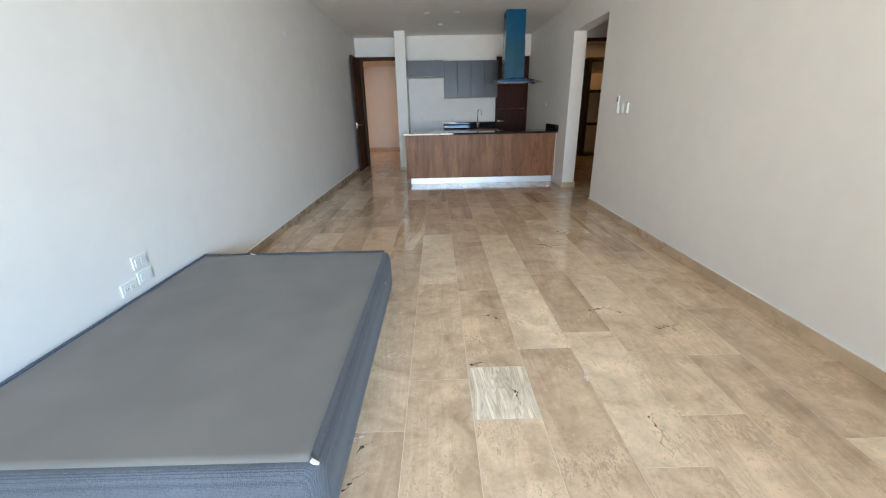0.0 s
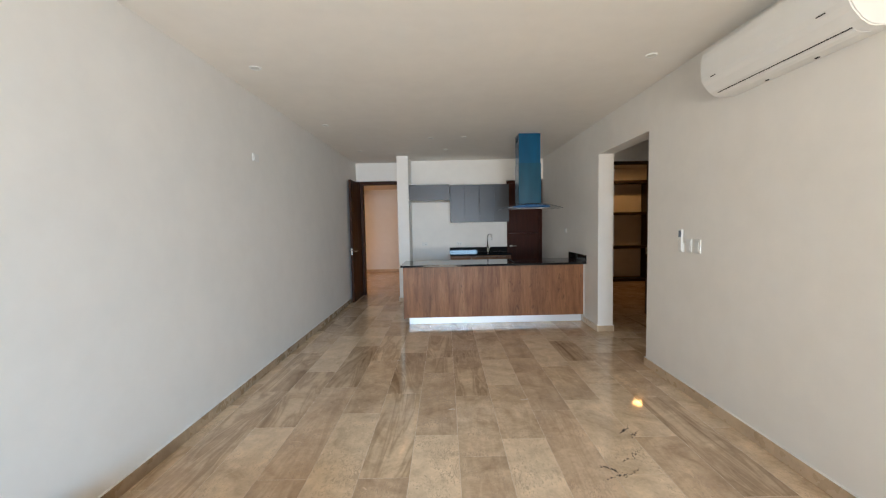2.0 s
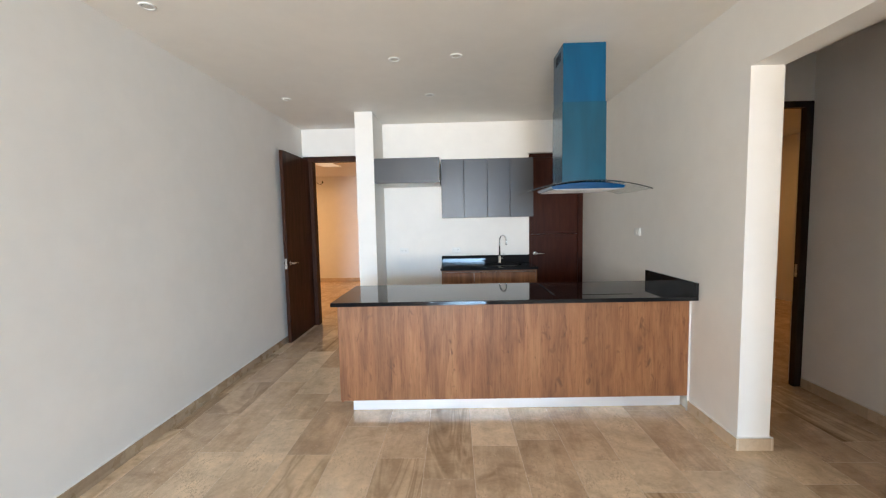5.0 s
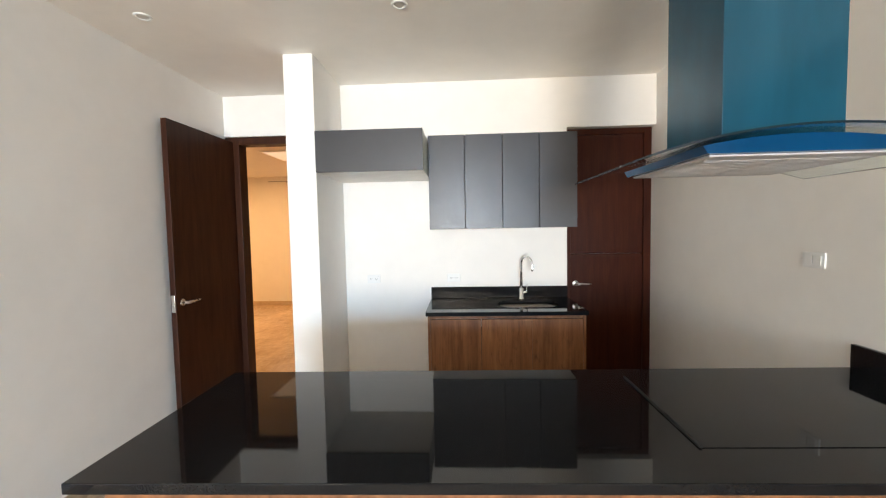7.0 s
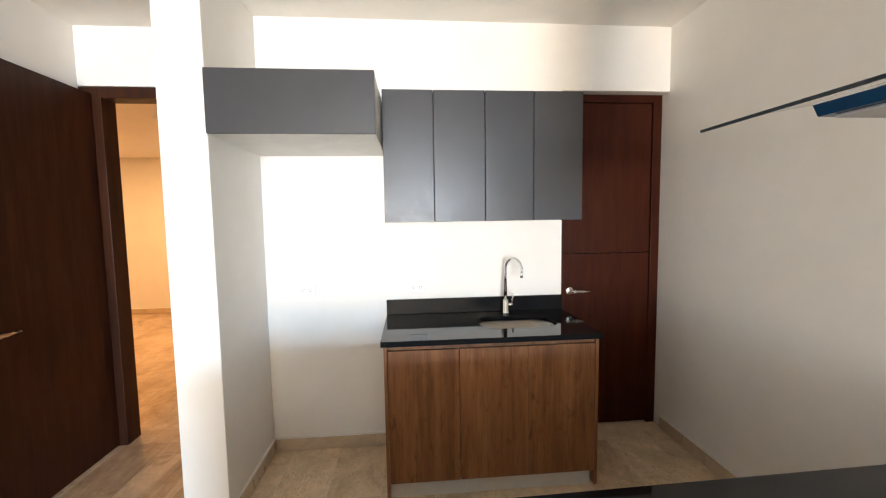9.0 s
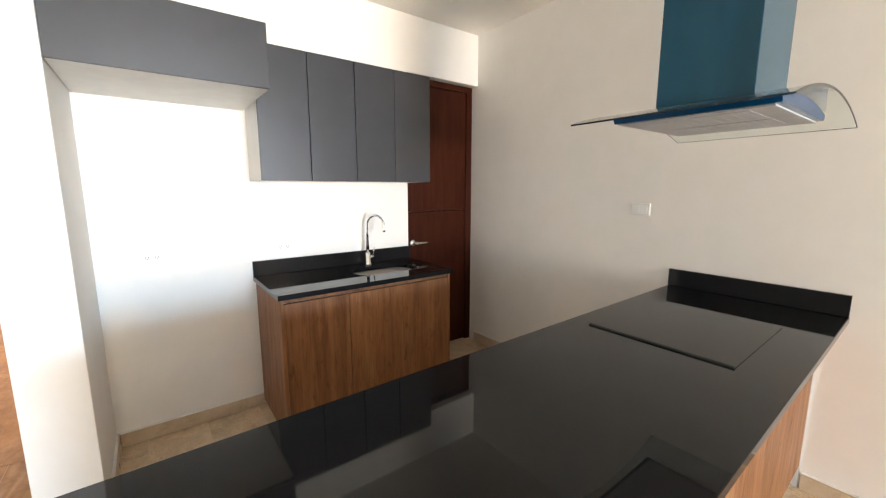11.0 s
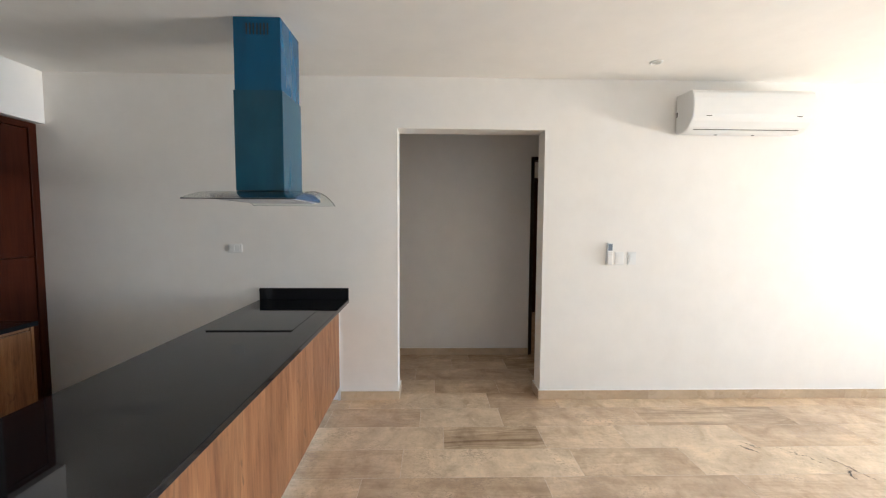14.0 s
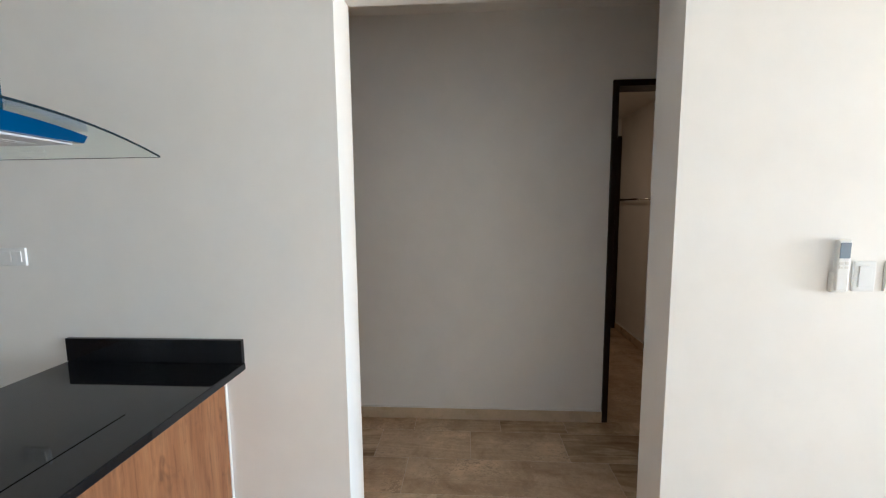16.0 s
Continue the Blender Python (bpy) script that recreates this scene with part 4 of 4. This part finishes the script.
def skirting(name, a, b, inward, seed, stone=SKIRT):
    """A run of travertine skirting between two floor points; inward points into the room."""
    rng = random.Random(seed)
    a, b, n = Vector((*a, 0)), Vector((*b, 0)), Vector((*inward, 0))
    d = (b - a).normalized()
    L = (b - a).length
    run = thing(name, tuple((a + b) / 2), "low travertine skirting tiles along the wall", "skirting", kind="structure")
    def strip(u0, u1, t0, t1, z0, z1, bev):
        p, q = a + d * u0 + n * t0, a + d * u1 + n * t1
        return block(min(p.x, q.x), min(p.y, q.y), z0, max(p.x, q.x), max(p.y, q.y), z1, bev)
    part("mortar_bed", strip(0, L, 0.0, 0.008, 0.0, 0.076, 0), GROUT, run)
    u = 0.0
    while u < L - 0.002:
        w = min(rng.choice((0.61, 0.9, 1.2, 0.61)), L - u)
        if L - u - w < 0.12:
            w = L - u
        ob = part("tile", strip(u + 0.0008, u + w - 0.0008, 0.008, 0.016 + rng.uniform(0, 0.0006), 0.001, 0.08 + rng.uniform(-0.0006, 0.0006), 0.0012), stone, run)
        u += w
    part("plaster_bead", strip(0, L, 0.0, 0.0135, 0.0812, 0.0865, 0.0015), WALL, run, "white plaster bead over the tiles")
    return run


skirting("baseboard_left", (XL, YW + 0.02), (XL, 9.99), (1, 0), 1, SKIRT_BROWN)
skirting("baseboard_right_a", (XR, YW + 0.02), (XR, OP0 + 0.016), (-1, 0), 2)
skirting("baseboard_right_b", (XR, OP1 - 0.016), (XR, 7.40), (-1, 0), 3)
skirting("baseboard_right_c", (XR, 8.06), (XR, 9.82), (-1, 0), 4)
skirting("baseboard_jamb_near", (XR, OP0), (XH, OP0), (0, 1), 5)
skirting("baseboard_jamb_far", (XR, OP1), (XH, OP1), (0, -1), 6)
skirting("baseboard_hall_east", (XHE, 5.455), (XHE, YHN - 0.02), (-1, 0), 7)
skirting("baseboard_hall_west_a", (XH, 4.22), (XH, OP0 + 0.016), (1, 0), 8)
skirting("baseboard_hall_west_b", (XH, OP1 - 0.016), (XH, YHN - 0.02), (1, 0), 9)
skirting("baseboard_niche_back", (-0.30, YB), (0.464, YB), (0, -1), 10)
skirting("baseboard_niche_side", (-0.318, 9.166), (-0.318, YB), (1, 0), 11)
skirting("baseboard_stub_front", (-0.536, 9.182), (-0.318, 9.182), (0, -1), 12)
skirting("baseboard_stub_side", (-0.536, 9.166), (-0.536, 9.99), (-1, 0), 13)
skirting("baseboard_lobby", (-4.5, 14.2), (0.95, 14.2), (0, -1), 14)
skirting("baseboard_bathroom", (3.8, 4.54), (5.78, 4.54), (0, 1), 15)
skirting("baseboard_bedroom", (2.75, 11.62), (6.2, 11.62), (0, -1), 16)

# ---- floor ----
floor = structure("floor", box(block(XL, YW, -0.12, XH, YE, -0.0009), XH, 4.2, -0.12, XHE, YHN, -0.0009), GROUT, "polished beige and brown travertine plank floor with cracks and filler", "floor")
TILE_MESH = {}


def floor_tile(x0, x1, y0, y1, mat):
    g = 0.0013
    w, l = round(x1 - x0 - 2 * g, 4), round(y1 - y0 - 2 * g, 4)
    key = (w, l, mat.name)
    if key not in TILE_MESH:
        bm = bmesh.new()
        c, z0, z1 = 0.0008, -0.0034, 0.0
        rings = []
        for gx, z in ((0, z0), (0, z1 - c * 0.6), (c, z1)):
            rings.append([bm.verts.new((sx * (w / 2 - gx), sy * (l / 2 - gx), z)) for sx, sy in ((-1, -1), (1, -1), (1, 1), (-1, 1))])
        for a, b in zip(rings, rings[1:]):
            for k in range(4):
                bm.faces.new((a[k], a[(k + 1) % 4], b[(k + 1) % 4], b[k]))
        bm.faces.new(rings[-1])
        TILE_MESH[key] = mesh_of("tile", bm, mat)
    ob = new("tile", TILE_MESH[key])
    ob.location = ((x0 + x1) / 2, (y0 + y1) / 2, 0)
    ob.parent = floor
    return ob


# joints of the plank rows: row edge in x, then cut lines in y that are fixed
ROW0, ROWW = 0.122, 0.301
CUTS = {
    0: (1.93, 3.085, 4.36, 5.518), 1: (0.95, 1.655, 2.024, 2.95, 4.1, 4.98, 6.206, 6.62), 2: (1.1, 2.182, 4.3, 5.2, 5.872, 6.95),
    3: (1.388, 2.342, 3.219, 4.7, 5.9, 7.02), 4: (0.7, 1.647, 2.558, 3.9, 4.87, 5.641, 6.79), 5: (1.2, 2.084, 3.4, 4.3, 5.19, 5.79, 6.51),
    6: (1.5, 2.6, 3.7, 4.9, 6.04, 6.69, 7.42),
    7: (0.9, 2.0, 3.2, 4.4, 5.5), -1: (1.6, 2.792, 3.9, 5.05, 6.151, 7.2), -2: (3.6, 4.7, 5.9, 6.855, 7.6), -3: (3.9, 5.2, 6.418, 7.3), -4: (3.3, 4.5, 5.6, 6.885, 8.0), -5: (3.7, 5.133, 6.2, 7.4),
}
# slabs whose stone stands out, by row and the cut where they begin
KINDS = {(1, 1.66): TILE_VEIN, (0, 1.93): TILE, (0, 3.08): TILE_PALE, (0, 3.09): TILE_PALE, (0, 4.36): TILE, (1, 2.02): TILE, (1, 2.95): TILE, (2, 2.18): TILE_PALE, (2, 1.1): TILE_BROWN,
         (3, 2.34): TILE_BROWN, (3, 3.22): TILE_BROWN, (3, 1.39): TILE_PALE, (4, 2.56): TILE_PALE, (4, 1.65): TILE, (5, 2.08): TILE, (-1, 2.79): TILE_BROWN, (-1, 1.6): TILE,
         (1, 4.98): TILE_STREAK, (1, 6.21): TILE_BROWN, (1, 4.1): TILE, (2, 5.2): TILE_PALE, (2, 5.87): TILE, (2, 4.3): TILE, (3, 4.7): TILE_BROWN, (3, 5.9): TILE_BROWN,
         (4, 3.9): TILE_PALE, (4, 4.87): TILE, (4, 5.64): TILE_PALE, (4, 6.79): TILE_BROWN, (5, 3.4): TILE, (5, 4.3): TILE_PALE, (5, 5.19): TILE, (5, 5.79): TILE_STREAK, (5, 6.51): TILE_PALE,
         (1, 0.95): TILE, (4, 0.7): TILE_BROWN, (5, 1.2): TILE_BROWN, (6, 1.5): TILE_BROWN, (6, 2.6): TILE, (7, 0.9): TILE_BROWN, (7, 2.0): TILE_BROWN, (7, 3.2): TILE, (6, 4.9): TILE, (6, 6.04): TILE_PALE, (6, 6.69): TILE_BROWN, (0, 5.52): TILE_STREAK, (-1, 5.05): TILE_STREAK, (-1, 6.15): TILE_PALE, (-2, 4.7): TILE, (-3, 5.2): TILE_STREAK}
rng = random.Random(5)
for row in range(-6, 12):
    a, b = max(XL, ROW0 + ROWW * row), min(XHE, ROW0 + ROWW * (row + 1))
    if b - a < 0.02:
        continue
    cuts = list(CUTS.get(row, ()))
    y = min(cuts) if cuts else rng.uniform(0.2, 0.8)
    cuts = cuts or [y]
    while y > YW + 0.3:
        y -= rng.uniform(0.5, 1.2)
        cuts.append(y)
    y = max(cuts)
    while y < YE - 0.4:
        y += rng.choice((0.45, 0.6, 0.85, 1.0, 1.2))
        cuts.append(y)
    lo, hi = (4.2, YHN) if a > XH else (YW, YE)
    cuts = [lo] + sorted(c for c in cuts if lo + 0.1 < c < hi - 0.1) + [hi]
    for c, d in zip(cuts, cuts[1:]):
        mat = KINDS.get((row, round(c, 2)))
        if mat is None and c > 7.9 and a > -0.6:
            mat = rng.choice((TILE_PALE, TILE_PALE, TILE))
        if mat is None:
            odds = (TILE, TILE_PALE, TILE_BROWN, TILE_STREAK, TILE_STREAK) if row < -1 else (TILE, TILE, TILE_PALE, TILE_BROWN, TILE_STREAK)
            mat = rng.choice(odds)
        floor_tile(a, b, c, d, mat)


def crack(x, y, length, turn, seed, chips=14, mat=CRACK, label="open crack in the travertine"):
    """A broken seam in the stone: a thin jagged line with ragged pockets strung along it."""
    r = random.Random(seed)
    bm = bmesh.new()
    px, py = x - math.cos(turn) * length / 2, y - math.sin(turn) * length / 2
    n = max(6, int(length / 0.009))
    spots, left, right = [], [], []
    for k in range(n + 1):
        w = r.uniform(0.0004, 0.0016)
        left.append(bm.verts.new((px - math.sin(turn) * w, py + math.cos(turn) * w, 0.0004)))
        right.append(bm.verts.new((px + math.sin(turn) * w, py - math.cos(turn) * w, 0.0004)))
        spots.append((px, py))
        a = turn + r.uniform(-1.1, 1.1)
        px += math.cos(a) * length / n * 1.15
        py += math.sin(a) * length / n * 1.15
    for k in range(n):
        bm.faces.new((left[k], right[k], right[k + 1], left[k + 1]))
    for k in range(chips):
        cx, cy = spots[min(n, int(abs(r.gauss(0.4, 0.22)) * n) % (n + 1))]
        cx, cy = cx + r.gauss(0, 0.006), cy + r.gauss(0, 0.006)
        size = r.uniform(0.002, 0.0085)
        m = r.randint(5, 8)
        ring = []
        for q in range(m):
            a = 2 * math.pi * q / m
            rad = size * r.uniform(0.45, 1.25)
            u, w = rad * math.cos(a) * 1.5, rad * math.sin(a) * 0.7
            ring.append(bm.verts.new((cx + u * math.cos(turn) - w * math.sin(turn), cy + u * math.sin(turn) + w * math.cos(turn), 0.0007 + 0.00002 * k)))
        bm.faces.new(ring)
    part("crack", bm, mat, floor, label)


for k, (x, y, l, t, c) in enumerate(((1.40, 3.90, 0.26, 0.35, 26), (1.33, 3.94, 0.12, -0.6, 18), (1.64, 4.36, 0.12, 1.1, 10), (1.36, 2.605, 0.17, 0.05, 26), (1.48, 2.60, 0.12, 0.0, 6), (1.70, 2.39, 0.20, 0.1, 18), (1.71, 2.34, 0.08, -1.2, 5), (0.62, 2.59, 0.14, 0.25, 9), (0.68, 2.52, 0.12, -0.9, 7), (0.485, 2.055, 0.09, 0.2, 16), (1.18, 1.54, 0.26, -1.9, 3), (1.62, 4.38, 0.16, 0.5, 10), (1.50, 4.12, 0.26, 0.9, 8), (-0.03, 1.52, 0.10, 0.9, 5), (-0.05, 1.36, 0.12, 0.5, 5), (0.62, 1.79, 0.13, -1.5, 5), (1.32, 2.80, 0.08, 0.1, 4))):
    crack(x, y, l, t, 40 + k, c)
for k, (x, y, l, t, c) in enumerate(((1.00, 1.99, 0.20, 1.7, 20), (0.0, 2.17, 0.08, 0.9, 9), (-0.05, 1.58, 0.06, 0.5, 6), (1.40, 2.635, 0.10, 0.1, 10), (1.02, 4.9, 0.10, 0.2, 8), (-0.15, 5.92, 0.16, 0.1, 14), (0.42, 4.75, 0.10, 0.5, 8))):
    crack(x, y, l, t, 90 + k, c, FILLER, "pale filler in a broken seam")
